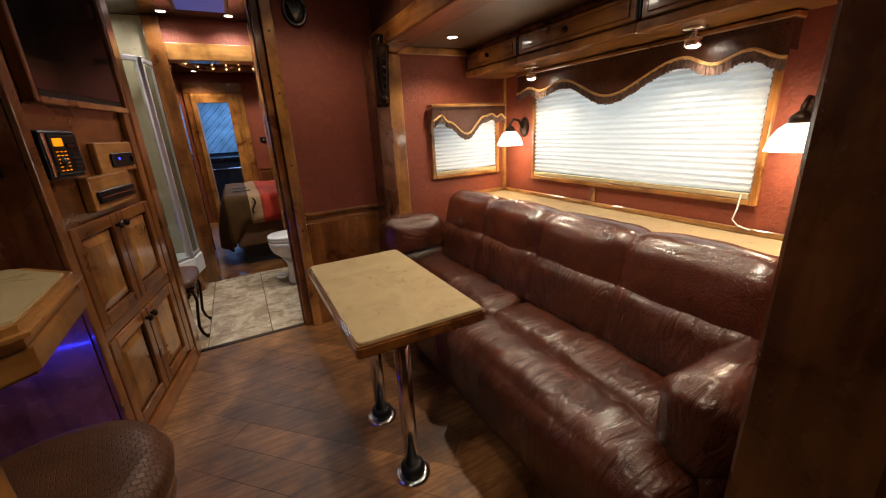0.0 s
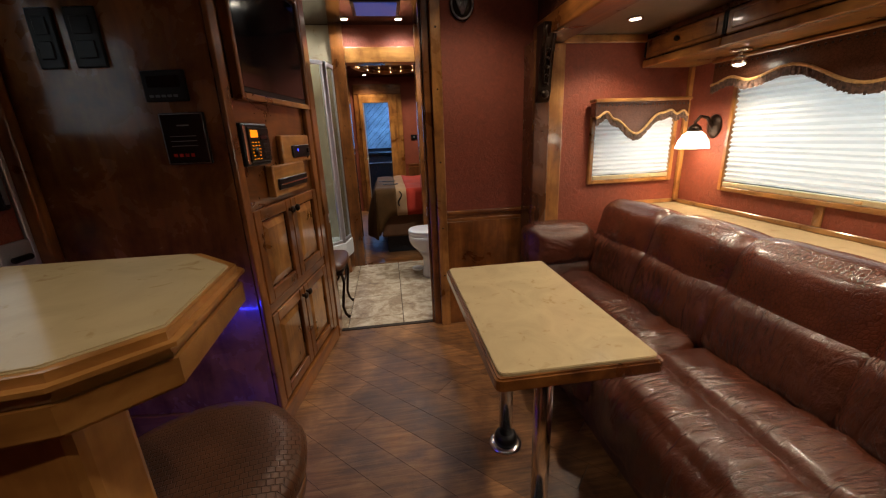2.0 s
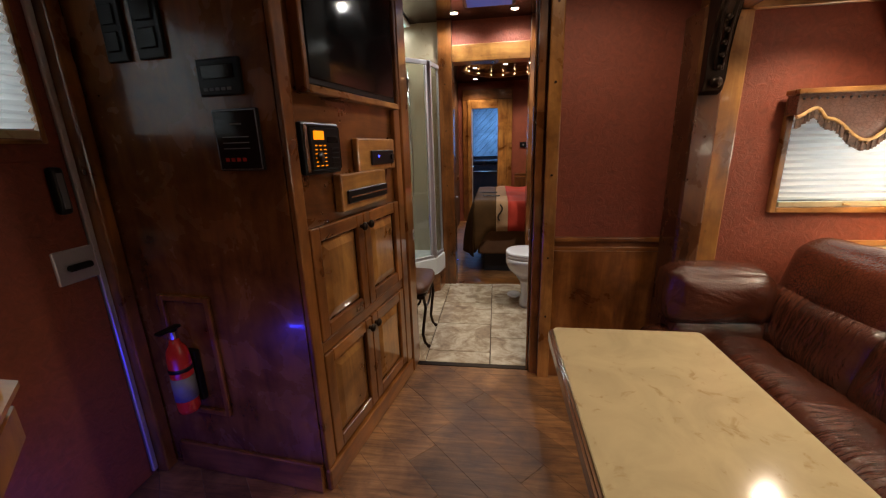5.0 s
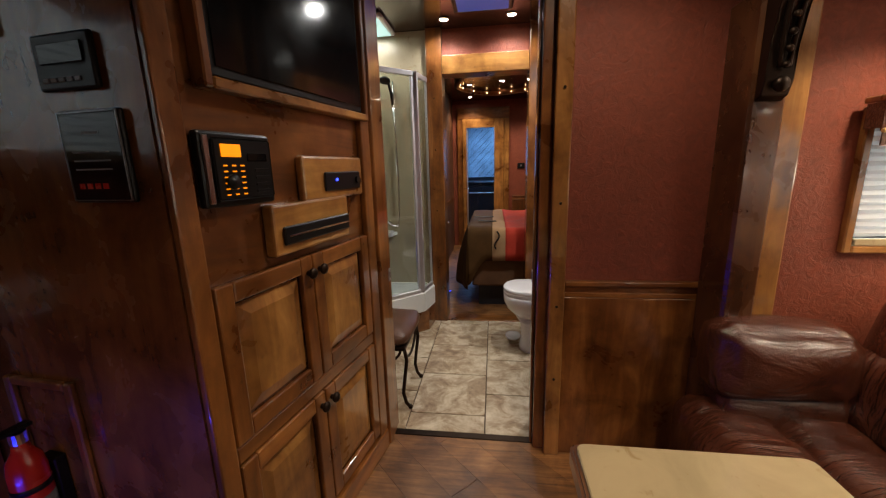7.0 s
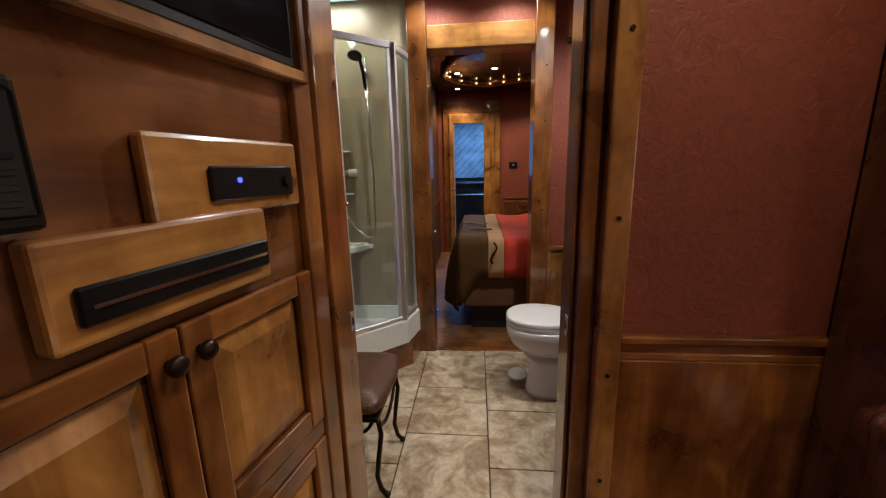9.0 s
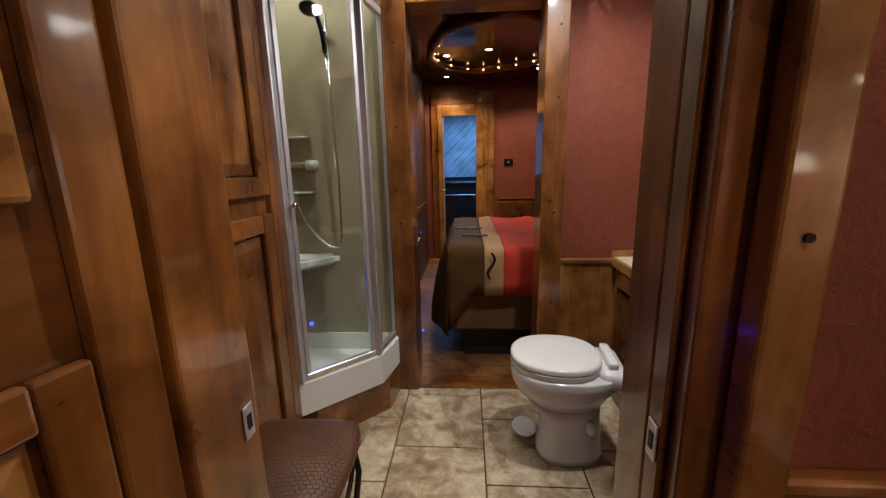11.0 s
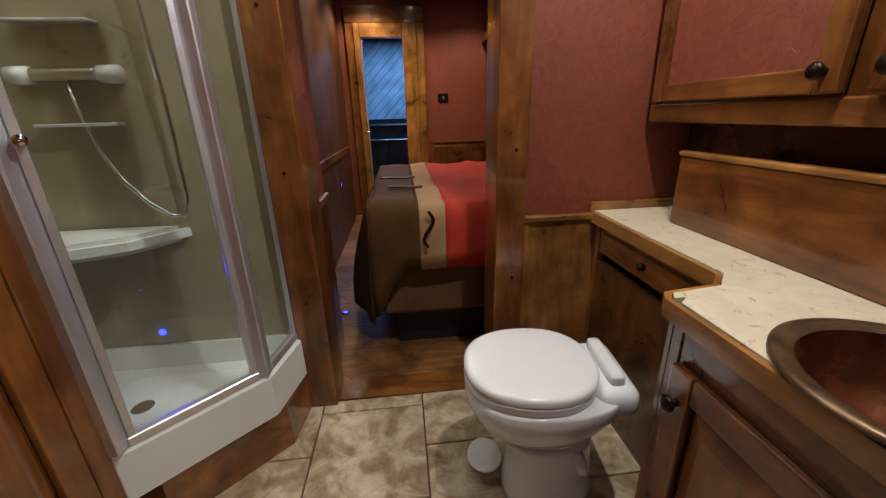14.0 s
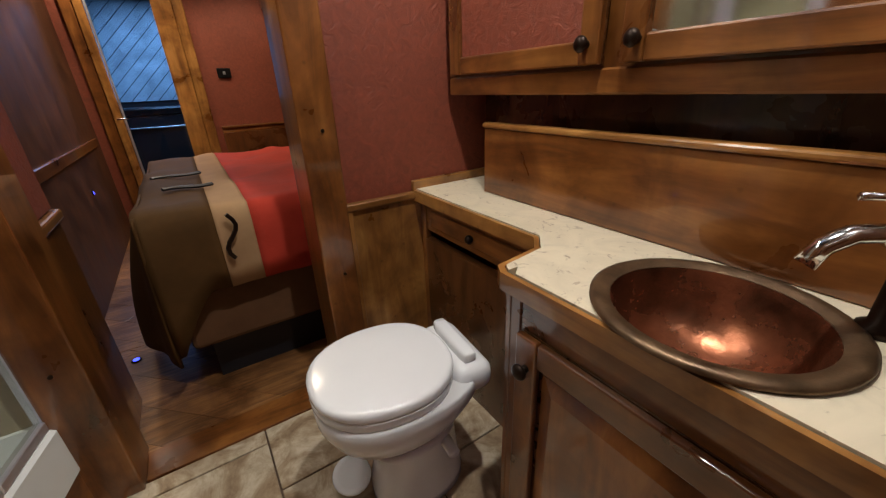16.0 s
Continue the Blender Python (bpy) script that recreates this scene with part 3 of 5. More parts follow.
setting("trim_ledge_back", box(SX - 0.02, -2.56, 0.835, SX - 0.002, -0.174, 0.862, 0.003), M_HONEYY, "golden strip above the ledge", "trim")
setting("trim_ledge_end", box(1.60, -0.158, 0.835, SX - 0.034, -0.142, 0.862, 0.003), M_HONEYX, "golden strip above the ledge", "trim")
setting("trim_below_window", box(SX - 0.014, -1.14, 0.864, SX - 0.002, -1.10, 0.985, 0.002), M_HONEYZ, "golden joint strip below the window", "trim")


def ledge():
    t = thing("sofa_ledge", 0, 0, 0)
    part("top", box(1.66, -2.56, 0.805, SX - 0.003, -0.145, 0.833, 0.004), M_TOP, t, "beige laminate top")
    part("edging", box(1.640, -2.56, 0.795, 1.658, -0.145, 0.832, 0.005), M_HONEYY, t, "golden wood edge")
    part("box", box(1.70, -2.56, 0.0, SX - 0.003, -0.145, 0.803, 0.0), M_PANEL, t)
    dress(t, "beige laminate ledge with golden wood edge behind the sofa", "ledge")


ledge()


def pleated_window(name, m, w, h, big, fr=0.03):
    """Window in a wall: x along the wall, z up, -y into the room; (0,0) at its lower left."""
    t = thing(name)
    for nm, b in (("frame_left", (-fr, -0.03, -fr, 0, 0.0, h + fr)), ("frame_right", (w, -0.03, -fr, w + fr, 0.0, h + fr))):
        part("frame", box(*b, 0.005), M_HONEYZ, t)
    part("frame", box(0.001, -0.03, -fr, w - 0.001, 0.0, -0.002, 0.005), M_HONEYX, t)
    part("frame", box(0.001, -0.03, h + 0.002, w - 0.001, 0.0, h + fr, 0.005), M_HONEYX, t)
    n = int(h / 0.03) * 2

    def f(u, v):
        k = round(v * n)
        sag = 0.003 * math.sin(u * 7 + k)
        return (0.004 + u * (w - 0.008), -0.008 - (0.016 if k % 2 else 0.0), 0.03 + v * (h - 0.03) + sag)
    part("blind", sheet(6, n, f), M_BLIND, t, "white pleated blind")
    part("bottom_rail", box(0.004, -0.03, 0.0, w - 0.004, -0.004, 0.026, 0.003), M_TOP, t, "tan blind rail")
    part("tab", box(w * 0.5 - 0.015, -0.04, 0.006, w * 0.5 + 0.015, -0.031, 0.018, 0.002), M_CORD, t)
    if big:
        part("pull_cord", tube([(w - 0.03, -0.034, 0.02), (w - 0.034, -0.038, -0.05), (w - 0.045, -0.04, -0.10), (w - 0.02, -0.04, -0.125), (w + 0.03, -0.03, -0.14)], 0.0035, 6), M_WHITE, t, "loose white pull cord")
    part("pane", box(0.0, 0.03, 0.0, w, 0.036, h, 0), M_GLASS, t).visible_shadow = False
    lay(t, m)
    return t


def valance(m, w, h, stops, depth=0.07):
    """Leather box valance with a wavy lower edge, piping and fringe."""
    t = thing("valance")

    def low(u):
        for (a, za), (b, zb) in zip(stops, stops[1:]):
            if u <= b + 1e-9:
                k = (u - a) / (b - a)
                return za + (zb - za) * (0.5 - 0.5 * math.cos(math.pi * k))
        return stops[-1][1]
    N = 72

    def front(u, v):
        return (u * w, -depth, low(u) * (1 - v) + v * h)
    part("leather_front", sheet(N, 4, front, 0.006), M_CROCS, t)
    part("top_board", box(-0.012, -depth - 0.014, h, w + 0.012, 0, h + 0.022, 0.004), M_HONEYX, t, "golden wood top")
    for a in (0.0, w - 0.006):
        part("side", box(a, -depth + 0.007, low(0) + 0.01, a + 0.006, -0.001, h - 0.001, 0), M_CROCS, t)
    part("piping", tube([(i / N * w, -depth - 0.006, low(i / N)) for i in range(N + 1)], 0.008), M_CORD, t, "tan braided piping")
    bm = bmesh.new()
    rnd = random.Random(5)
    for i in range(int(w / 0.008)):
        u = (i + 0.5) / int(w / 0.008)
        z = low(u) - 0.006
        box(u * w - 0.0028 - 0.002 * rnd.random(), -depth - 0.012 + 0.006 * rnd.random(), z - 0.036 - 0.009 * rnd.random(), u * w + 0.0028, -depth - 0.002, z, 0, bm)
    part("fringe", bm, M_FRINGE, t, "short brown thread fringe")["kind"] = "stuff"
    bm = bmesh.new()
    for i in range(int(w / 0.075)):
        u = (i + 0.5) / int(w / 0.075)
        ball(u * w, -depth - 0.012, low(u) - 0.012, 0.007, 0.005, 0.007, bm, 8)
    part("beads", bm, M_PATINA, t, "small copper beads")["kind"] = "stuff"
    bm = bmesh.new()
    for i in range(int(w / 0.03)):
        ball((i + 0.5) * 0.03, -depth - 0.008, h - 0.02, 0.006, 0.004, 0.006, bm, 6)
    part("nailheads", bm, M_BRONZE, t)["kind"] = "stuff"
    lay(t, m)
    return dress(t, "brown embossed leather valance with wavy fringe", "valance")


W_BACK = pose(SX, -0.55, 1.00, 0, 0, -90)
dress(pleated_window("window_1", W_BACK, 1.47, 0.70, True), "large window with a lowered white pleated blind", "window")["kind"] = "structure"
valance(pose(SX - 0.032, -0.44, 1.60, 0, 0, -90), 1.65, 0.12, [(0, 0.0), (0.08, 0.03), (0.155, 0.0), (0.28, 0.04), (0.5, -0.085), (0.75, 0.045), (0.84, -0.005), (0.92, 0.03), (1, -0.02)])
W_END = pose(1.38, -0.14, 1.03, 0, 0, 0)
dress(pleated_window("window_2", W_END, 0.58, 0.47, False), "small window with a lowered white pleated blind", "window")["kind"] = "structure"
valance(pose(1.335, -0.172, 1.36, 0, 0, 0), 0.66, 0.175, [(0, 0.08), (0.11, 0.115), (0.19, 0.07), (0.44, -0.025), (0.7, 0.1), (0.80, 0.115), (0.87, 0.09), (0.94, 0.11), (1, 0.08)])
W_ENTRY = pose(LX, -1.62, 1.42, 0, 0, 90)
dress(pleated_window("window_3", W_ENTRY, 0.52, 0.63, False, 0.016), "entry door window with a white pleated blind", "window")["kind"] = "structure"
valance(pose(LX + 0.032, -1.66, 1.95, 0, 0, 90), 0.60, 0.14, [(0, 0.0), (0.12, 0.025), (0.2, 0.0), (0.5, -0.05), (0.8, 0.0), (0.88, 0.025), (1, 0.0)])


def soffit():
    """Overhead cabinets along the slide-out, each a thing."""
    y = -0.145
    for w in (0.62, 0.85, 0.92):
        t = thing("overhead_cabinet", 1.70, y - w, 1.76)
        d = SX - 1.70 - 0.003
        part("body", box(0.02, 0.002, 0.0, d, w - 0.002, 0.187, 0.004), M_PANEL, t)
        part("bottom_rail", box(-0.012, 0.002, -0.012, 0.019, w - 0.002, 0.032, 0.005), M_HONEYY, t, "golden wood rail")
        for yy in (0.0065, w - 0.0065):
            part("hinge", box(-0.004, yy - 0.004, 0.05, 0.019, yy + 0.004, 0.15, 0.002), M_BLACK, t, "black hinge")
        part("top_rail", box(0.004, 0.002, 0.160, 0.019, w - 0.002, 0.186, 0.003), M_PANEL, t)
        part("underside", box(0.02, 0.002, -0.012, d, w - 0.002, -0.001, 0.0), M_HONEYY, t)
        dr = part("drop_door", box(0.0, 0.012, 0.042, 0.018, w - 0.012, 0.155, 0.005), M_HONEYY, t)
        part("raised_field", box(-0.006, 0.045, 0.062, -0.001, w - 0.045, 0.135, 0.005), M_HONEYY, dr)
        part("knob", ball(-0.022, w / 2, 0.098, 0.015, None, None, None, 12), M_BRONZE, dr, "dark bronze knob", True)
        dress(t, "overhead alder cabinet with raised-panel flap and bronze knob", "cabinet", "overhead cabinets")
        y -= w


soffit()


def downlight(x, y, z, r=0.042):
    t = thing("downlight", x, y, z)
    part("ring", lathe([(r, 0), (r * 1.02, -0.006), (r * 0.82, -0.009), (r * 0.74, -0.003), (r * 0.74, 0)], 24), M_CHROME, t, "bright ring", True)
    part("lens", cyl(0, 0, -0.006, r * 0.72, 0.004, None, 20), M_LAMP, t, "lit frosted lens").visible_shadow = False
    t.matrix_world = pose(x, y, z)
    return dress(t, "small round recessed downlight, lit", "downlight", "ceiling downlights")


for x, y in MAIN_SPOTS + BATH_SPOTS + BED_SPOTS:
    downlight(x, y, CEIL)
for x, y in SLIDE_SPOTS:
    downlight(x, y, SLIDE_CEIL)


def puck(x, y):
    t = thing("swivel_lamp", x, y, 1.747)
    part("base", cyl(0, 0, -0.012, 0.05, 0.012), M_CHROME, t, "", True)
    part("stem", cyl(0, 0, -0.035, 0.012, 0.024), M_CHROME, t)
    part("cup", lathe([(0.022, -0.034), (0.034, -0.045), (0.038, -0.075), (0.034, -0.075), (0.02, -0.05)], 20), M_CHROME, t, "", True)
    part("lens", ball(0, 0, -0.07, 0.03, 0.03, 0.014), M_LAMP, t, "lit lens", True).visible_shadow = False
    return dress(t, "chrome swivel reading lamp, lit, under the cabinets", "lamp", "reading lamps")


for x, y in PUCKS:
    puck(x, y)


def sconce(y):
    t = thing("wall_sconce", SX - 0.002, y, 1.36)
    bp = lathe([(0.055, 0), (0.055, 0.008), (0.03, 0.02), (0.0001, 0.022)], 20)
    bmesh.ops.transform(bp, matrix=Matrix.Rotation(radians(-90), 4, "Y") @ Matrix.Diagonal((1.35, 1, 1, 1)), verts=bp.verts)
    part("wall_plate", bp, M_BRONZE, t, "", True)
    part("arm", tube([(-0.02, 0, 0), (-0.06, 0, 0.055), (-0.11, 0, 0.065), (-0.14, 0, 0.03), (-0.14, 0, -0.01)], 0.011), M_BRONZE, t, "curved bronze arm", True)
    part("cap", lathe([(0.012, 0.02), (0.035, 0.0), (0.04, -0.025), (0.03, -0.03)], 20, -0.14), M_BRONZE, t, "", True)
    sh = part("shade", lathe([(0.036, -0.025), (0.062, -0.045), (0.085, -0.085), (0.098, -0.13), (0.095, -0.13), (0.08, -0.085), (0.055, -0.048), (0.02, -0.03)], 28, -0.14), M_SHADE, t, "glowing white glass bell", True)
    sh.visible_shadow = False
    return dress(t, "bronze wall lamp with a glowing white glass shade", "wall lamp", "wall lamps")


sconce(-0.40)
sconce(-2.19)


# ---- living area ----
def sofa():
    t = thing("leather_sofa", 0, 0, 0)
    y0, y1 = -2.50, -0.20
    part("base", soft_box(0.80, y0 + 0.05, 0.02, 1.60, y1 - 0.02, 0.26, 0.05, 0.012), M_SOFA, t, "", True)
    n = 2
    w = (y1 - y0 - 0.06) / n
    for i in range(n):
        a = y0 + 0.03 + i * w

        def crease(p):
            """Creases that run from the front edge inwards."""
            k = noise.noise(Vector((p.y * 15 + p.x * 3, p.x * 2.2, 1.0))) + 0.6 * noise.noise(Vector((p.y * 33 - p.x * 5, p.x * 3.5, 4.0)))
            return 0.019 * k
        bm = soft_box(0.755, a - 0.004, 0.10, 1.065, a + w - 0.002, 0.455, 0.10, 0.02, 26, 0.003)
        bm.normal_update()
        for v in bm.verts:
            v.co += v.normal * crease(v.co)
        part("seat_cushion", bm, M_SOFA, t, "creased glossy leather seat", True)
        bm = soft_box(1.03, a - 0.004, 0.20, 1.32, a + w - 0.002, 0.448, 0.07, 0.016, 20, 0.003)
        bm.normal_update()
        for v in bm.verts:
            v.co += v.normal * crease(v.co)
        part("seat_inner_roll", bm, M_SOFA, t, "", True)
    n = 4
    w = (y1 - y0 - 0.20) / n
    for i in range(n):
        a = y0 + 0.10 + i * w
        for nm, zl, zh, off, lean in (("lower_back", 0.0, 0.36, -0.055, 14), ("upper_back", 0.18, 0.56, -0.035, 13)):
            bm = soft_box(-0.15 if zl == 0 else -0.14, a - 0.05, zl, 0.13, a + w + 0.046, zh, 0.10, 0.02, 14, 0.008)
            bmesh.ops.transform(bm, matrix=Matrix.Translation((1.46 + off, 0, 0.355)) @ Matrix.Rotation(radians(lean), 4, "Y"), verts=bm.verts)
            part(nm, bm, M_SOFA if nm == "lower_back" else M_SOFAC, t, "", True)
    # arms
    for xa, xb, ya, yb, za, zb in ((0.85, 1.30, y1 - 0.23, y1 - 0.02, 0.50, 0.765), (0.965, 1.46, y0 - 0.03, y0 + 0.17, 0.385, 0.66)):
        bm = soft_box(xa, ya, za, xb, yb, zb, 0.07, 0.025, 14, 0.007)
        for v in bm.verts:
            # pillow corners flare up at the front
            k = max(0, (xa + 0.2 - v.co.x) / 0.2)
            v.co.z += 0.035 * k * k * (1 if v.co.z > (za + zb) / 2 else -0.3)
        part("arm_pad", bm, M_SOFA, t, "padded leather arm", True)
        part("arm_base", soft_box(xa + 0.03, ya + 0.01, 0.12, xb, yb - 0.005, za + 0.03, 0.05, 0.01, 8, 0.004), M_SOFA, t, "", True)
    for x in (0.92, 1.5):
        for y in (y0 + 0.1, y1 - 0.1):
            part("foot", box(x - 0.03, y - 0.03, 0, x + 0.03, y + 0.03, 0.03, 0.004), M_BLACK, t)
    dress(t, "long dark brown glossy leather sofa with croc-embossed back", "sofa")


sofa()


def table_with_legs():
    t = thing("dinette_table", 0.45, -1.43, 0)
    hx, hy = 0.242, 0.437

    def rr(d, r=0.02):
        pts = []
        for cx, cy, a0 in ((hx - d - r, hy - d - r, 0), (-hx + d + r, hy - d - r, 90), (-hx + d + r, -hy + d + r, 180), (hx - d - r, -hy + d + r, 270)):
            for k in range(4):
                a = radians(a0 + k * 30)
                pts.append((cx + r * math.cos(a), cy + r * math.sin(a)))
        return pts
    part("tabletop", prism(rr(0.012), 0.744, 0.766, 0.002), M_TOP, t, "beige marbled laminate top")
    part("edging", prism(rr(0), 0.715, 0.757, 0.006), M_WOODY, t, "rounded alder edge band")
    for y in (0.12, -0.27):
        part("leg", cyl(-0.038, y, 0.03, 0.030, 0.684), M_CHROME, t, "chrome tube leg", True)
        fl = part("floor_flange", lathe([(0.075, 0.0), (0.075, 0.006), (0.062, 0.014), (0.052, 0.016)], 28, -0.038, y), M_CHROME, t, "chrome floor ring", True)
        part("socket", lathe([(0.052, 0.012), (0.05, 0.045), (0.042, 0.06), (0.031, 0.062)], 24, -0.038, y), M_BLACK, fl, "black plastic socket", True)
        part("bracket", cyl(-0.038, y, 0.70, 0.07, 0.014), M_BLACK, t)
    t.matrix_world = pose(0.45, -1.43, 0)
    dress(t, "beige laminate dinette table on two chrome tube legs", "table")


table_with_legs()

BAR = 1.19


def bar_counter():
    t = thing("bar_counter", 0, 0, 0)
    pts = [(-1.452, -1.955), (-0.366, -1.97), (-0.272, -2.06), (-0.26, -2.295), (-0.335, -2.36), (-0.80, -2.43), (-1.452, -2.48)]
    cx, cy = -0.9, -2.2

    def shrink(d):
        return [(x + d * (1 if x < cx else -1) * (0 if x < -1.4 else 1), y + d * (1 if y < cy else -1)) for x, y in pts]
    part("worktop", prism(shrink(0.016), BAR - 0.03, BAR, 0.002), M_TOP, t, "beige marbled laminate")
    part("edge_band", prism(pts, BAR - 0.028, BAR - 0.003, 0.010, None, 4), M_HONEYX, t, "rounded golden wood lip")
    part("apron", prism(shrink(0.005), BAR - 0.072, BAR - 0.0285, 0.006, None, 2), M_HONEYX, t, "golden wood apron")
    part("cabinet_side", box(-1.452, -2.42, 0.0, -0.72, -2.38, BAR - 0.074, 0.004), M_PANEL, t)
    part("front_panel", box(-1.452, -2.14, 0.08, -0.95, -2.12, BAR - 0.074, 0.003), M_PANEL, t, "dark wood panel in blue light")
    part("leg", box(-0.47, -2.335, 0, -0.35, -2.255, BAR - 0.074, 0.012, None, 2), M_HONEYZ, t, "golden wood post")
    dress(t, "peninsula bar counter with beige top and golden wood edge", "counter")


bar_counter()


def bar_stool():
    t = thing("bar_stool", -0.49, -1.965, 0)
    part("seat", lathe([(0.02, 0.62), (0.20, 0.625), (0.222, 0.645), (0.228, 0.68), (0.215, 0.708), (0.17, 0.724), (0.09, 0.731), (0.001, 0.733)], 48), M_STOOL, t, "round padded woven-look leather seat", True)
    part("seat_ring", lathe([(0.20, 0.59), (0.215, 0.592), (0.215, 0.62), (0.20, 0.622)], 36), M_PANEL, t, "", True)
    for k in range(4):
        a = radians(45 + 90 * k)
        part("leg", tube([(0.16 * math.cos(a), 0.16 * math.sin(a), 0.61), (0.2 * math.cos(a), 0.2 * math.sin(a), 0.0)], 0.018), M_PANEL, t)
    part("foot_ring", tube([(0.185 * math.cos(i * 0.2618), 0.185 * math.sin(i * 0.2618), 0.22) for i in range(25)], 0.011), M_PANEL, t)
    dress(t, "round brown embossed leather bar stool with dark legs", "stool")


bar_stool()

# angled media cabinet: its front runs from A to B, its side panel from C to A
A, B, C = (-0.654, -1.02), (-0.500, -0.14), (-1.455, -0.94)
FRONT = on_face(A[0], A[1], B[0], B[1])
FL = math.dist(A, B)


def raised_door(x0, z0, x1, z1, parent, name="door", knob=None, st=0.055, mats=None, field=None):
    """A frame-and-panel door in the plane y = 0, facing -y."""
    mz, mx = mats or (M_WOODZ, M_WOODX)
    d = part(name, box(x0, -0.004, z0, x1, -0.001, z1, 0), M_PANEL, parent)
    for a, b in ((x0, x0 + st), (x1 - st, x1)):
        part("stile", box(a, -0.024, z0, b, -0.005, z1, 0.005, None, 2), mz, d)
    for a, b in ((z0, z0 + st), (z1 - st, z1)):
        part("rail", box(x0 + st + 0.001, -0.023, a, x1 - st - 0.001, -0.005, b, 0.005, None, 2), mx, d)
    bm = bmesh.new()
    i, o = st + 0.045, st + 0.008
    lo = [(x0 + o, z0 + o), (x1 - o, z0 + o), (x1 - o, z1 - o), (x0 + o, z1 - o)]
    hi = [(x0 + i, z0 + i), (x1 - i, z0 + i), (x1 - i, z1 - i), (x0 + i, z1 - i)]
    vl = [bm.verts.new((x, -0.0065, z)) for x, z in lo]
    vh = [bm.verts.new((x, -0.020, z)) for x, z in hi]
    bm.faces.new(vh)
    for k in range(4):
        bm.faces.new((vl[k], vl[(k + 1) % 4], vh[(k + 1) % 4], vh[k]))
    part("raised_panel", bm, field or mz, d)
    if knob:
        kx, kz = knob
        bm = cyl(kx, -0.040, kz, 0.009, 0.018, None, 12, "y")
        ball(kx, -0.045, kz, 0.019, 0.012, 0.019, bm, 14)
        part("knob", bm, M_BRONZE, d, "dark bronze knob", True)
    return d


def media_cabinet():
    t = thing("media_cabinet")
    part("body", prism([(0.0, 0.0), (FL, 0.0), (FL, 0.30), (0.10, 0.62), (-0.0, 0.62)], 0.0, CEIL - 0.003, 0), M_FACE, t)
    part("corner_post", box(0.002, -0.022, 0.10, 0.06, -0.001, CEIL - 0.004, 0.006, None, 2), M_WOODZ, t)
    part("end_post", box(FL - 0.07, -0.026, 0.10, FL, -0.001, CEIL - 0.004, 0.006, None, 2), M_WOODZ, t)
    part("plinth", box(0.0, -0.03, 0.0, FL, -0.001, 0.098, 0.006), M_WOODX, t, "alder base board")
    part("mid_rail", box(0.062, -0.018, 0.59, FL - 0.072, -0.001, 0.64, 0.004), M_WOODX, t)
    mid = (0.062 + FL - 0.072) / 2
    # Lighter honey fields: the reflection on these panels is put into their colour.
    raised_door(0.064, 0.645, mid - 0.003, 1.085, t, "upper_door", (mid - 0.03, 1.03), field=M_HONEYZ)
    raised_door(mid + 0.003, 0.645, FL - 0.074, 1.085, t, "upper_door", (mid + 0.03, 1.03), field=M_HONEYZ)
    raised_door(0.064, 0.12, mid - 0.003, 0.585, t, "lower_door", (mid - 0.03, 0.54), field=M_HONEYZ)
    raised_door(mid + 0.003, 0.12, FL - 0.074, 0.585, t, "lower_door", (mid + 0.03, 0.54), field=M_HONEYZ)
    lay(t, FRONT)
    dress(t, "tall angled alder media cabinet with raised-panel doors", "cabinet")

    s = thing("television")
    part("wood_frame", box(0.13, -0.045, 1.548, 0.86, -0.001, 1.575, 0.004), M_HONEYX, s, "golden wood frame")
    for a in (0.105, 0.838):
        part("wood_frame", box(a, -0.045, 1.548, a + 0.024, -0.001, 2.12, 0.004), M_WOODZ, s)
    part("wood_frame", box(0.13, -0.045, 2.098, 0.837, -0.001, 2.12, 0.004), M_WOODX, s)
    part("bezel", box(0.131, -0.030, 1.576, 0.836, -0.002, 2.096, 0.006), M_BLACK, s, "black glossy bezel")
    part("screen", box(0.150, -0.034, 1.60, 0.817, -0.031, 2.078, 0.001), M_SCREEN, s, "dark switched-off screen")
    lay(s, FRONT)
    dress(s, "black flat television set in a golden wood frame", "television")

    r = thing("car_radio")
    part("housing", box(0.075, -0.028, 1.275, 0.30, -0.003, 1.455, 0.008, None, 2), M_BLACK, r)
    part("faceplate", box(0.105, -0.036, 1.29, 0.29, -0.029, 1.44, 0.006), M_BLACK, r)
    part("side_trim", box(0.082, -0.034, 1.285, 0.100, -0.029, 1.445, 0.003), M_CHROME, r, "silver side trim")
    part("display", box(0.125, -0.039, 1.395, 0.185, -0.0365, 1.425, 0.001), M_AMBER, r, "lit amber display")
    for i in range(3):
        for j in range(6):
            part("button", box(0.128 + i * 0.026, -0.0395, 1.303 + j * 0.014, 0.138 + i * 0.026, -0.0365, 1.306 + j * 0.014, 0.0), M_AMBER, r)
    part("volume_dial", cyl(0.148, -0.046, 1.335, 0.018, 0.008, None, 20, "y"), M_BLACK, r, "", True)
    part("slot", box(0.205, -0.038, 1.385, 0.27, -0.0365, 1.405, 0.002), M_SCREEN, r)
    for j in range(4):
        part("button", box(0.225, -0.039, 1.305 + j * 0.018, 0.275, -0.0365, 1.313 + j * 0.018, 0.001), M_BLACK, r)
    lay(r, FRONT)
    dress(r, "black stereo head unit with amber display and buttons", "stereo")

    u = thing("remote_receiver")
    part("backing", box(0.43, -0.030, 1.26, 0.80, -0.001, 1.405, 0.008, None, 2), M_HONEYX, u, "honey wood backing block")
    part("unit", box(0.535, -0.040, 1.287, 0.765, -0.031, 1.352, 0.004), M_BLACK, u, "black receiver front")
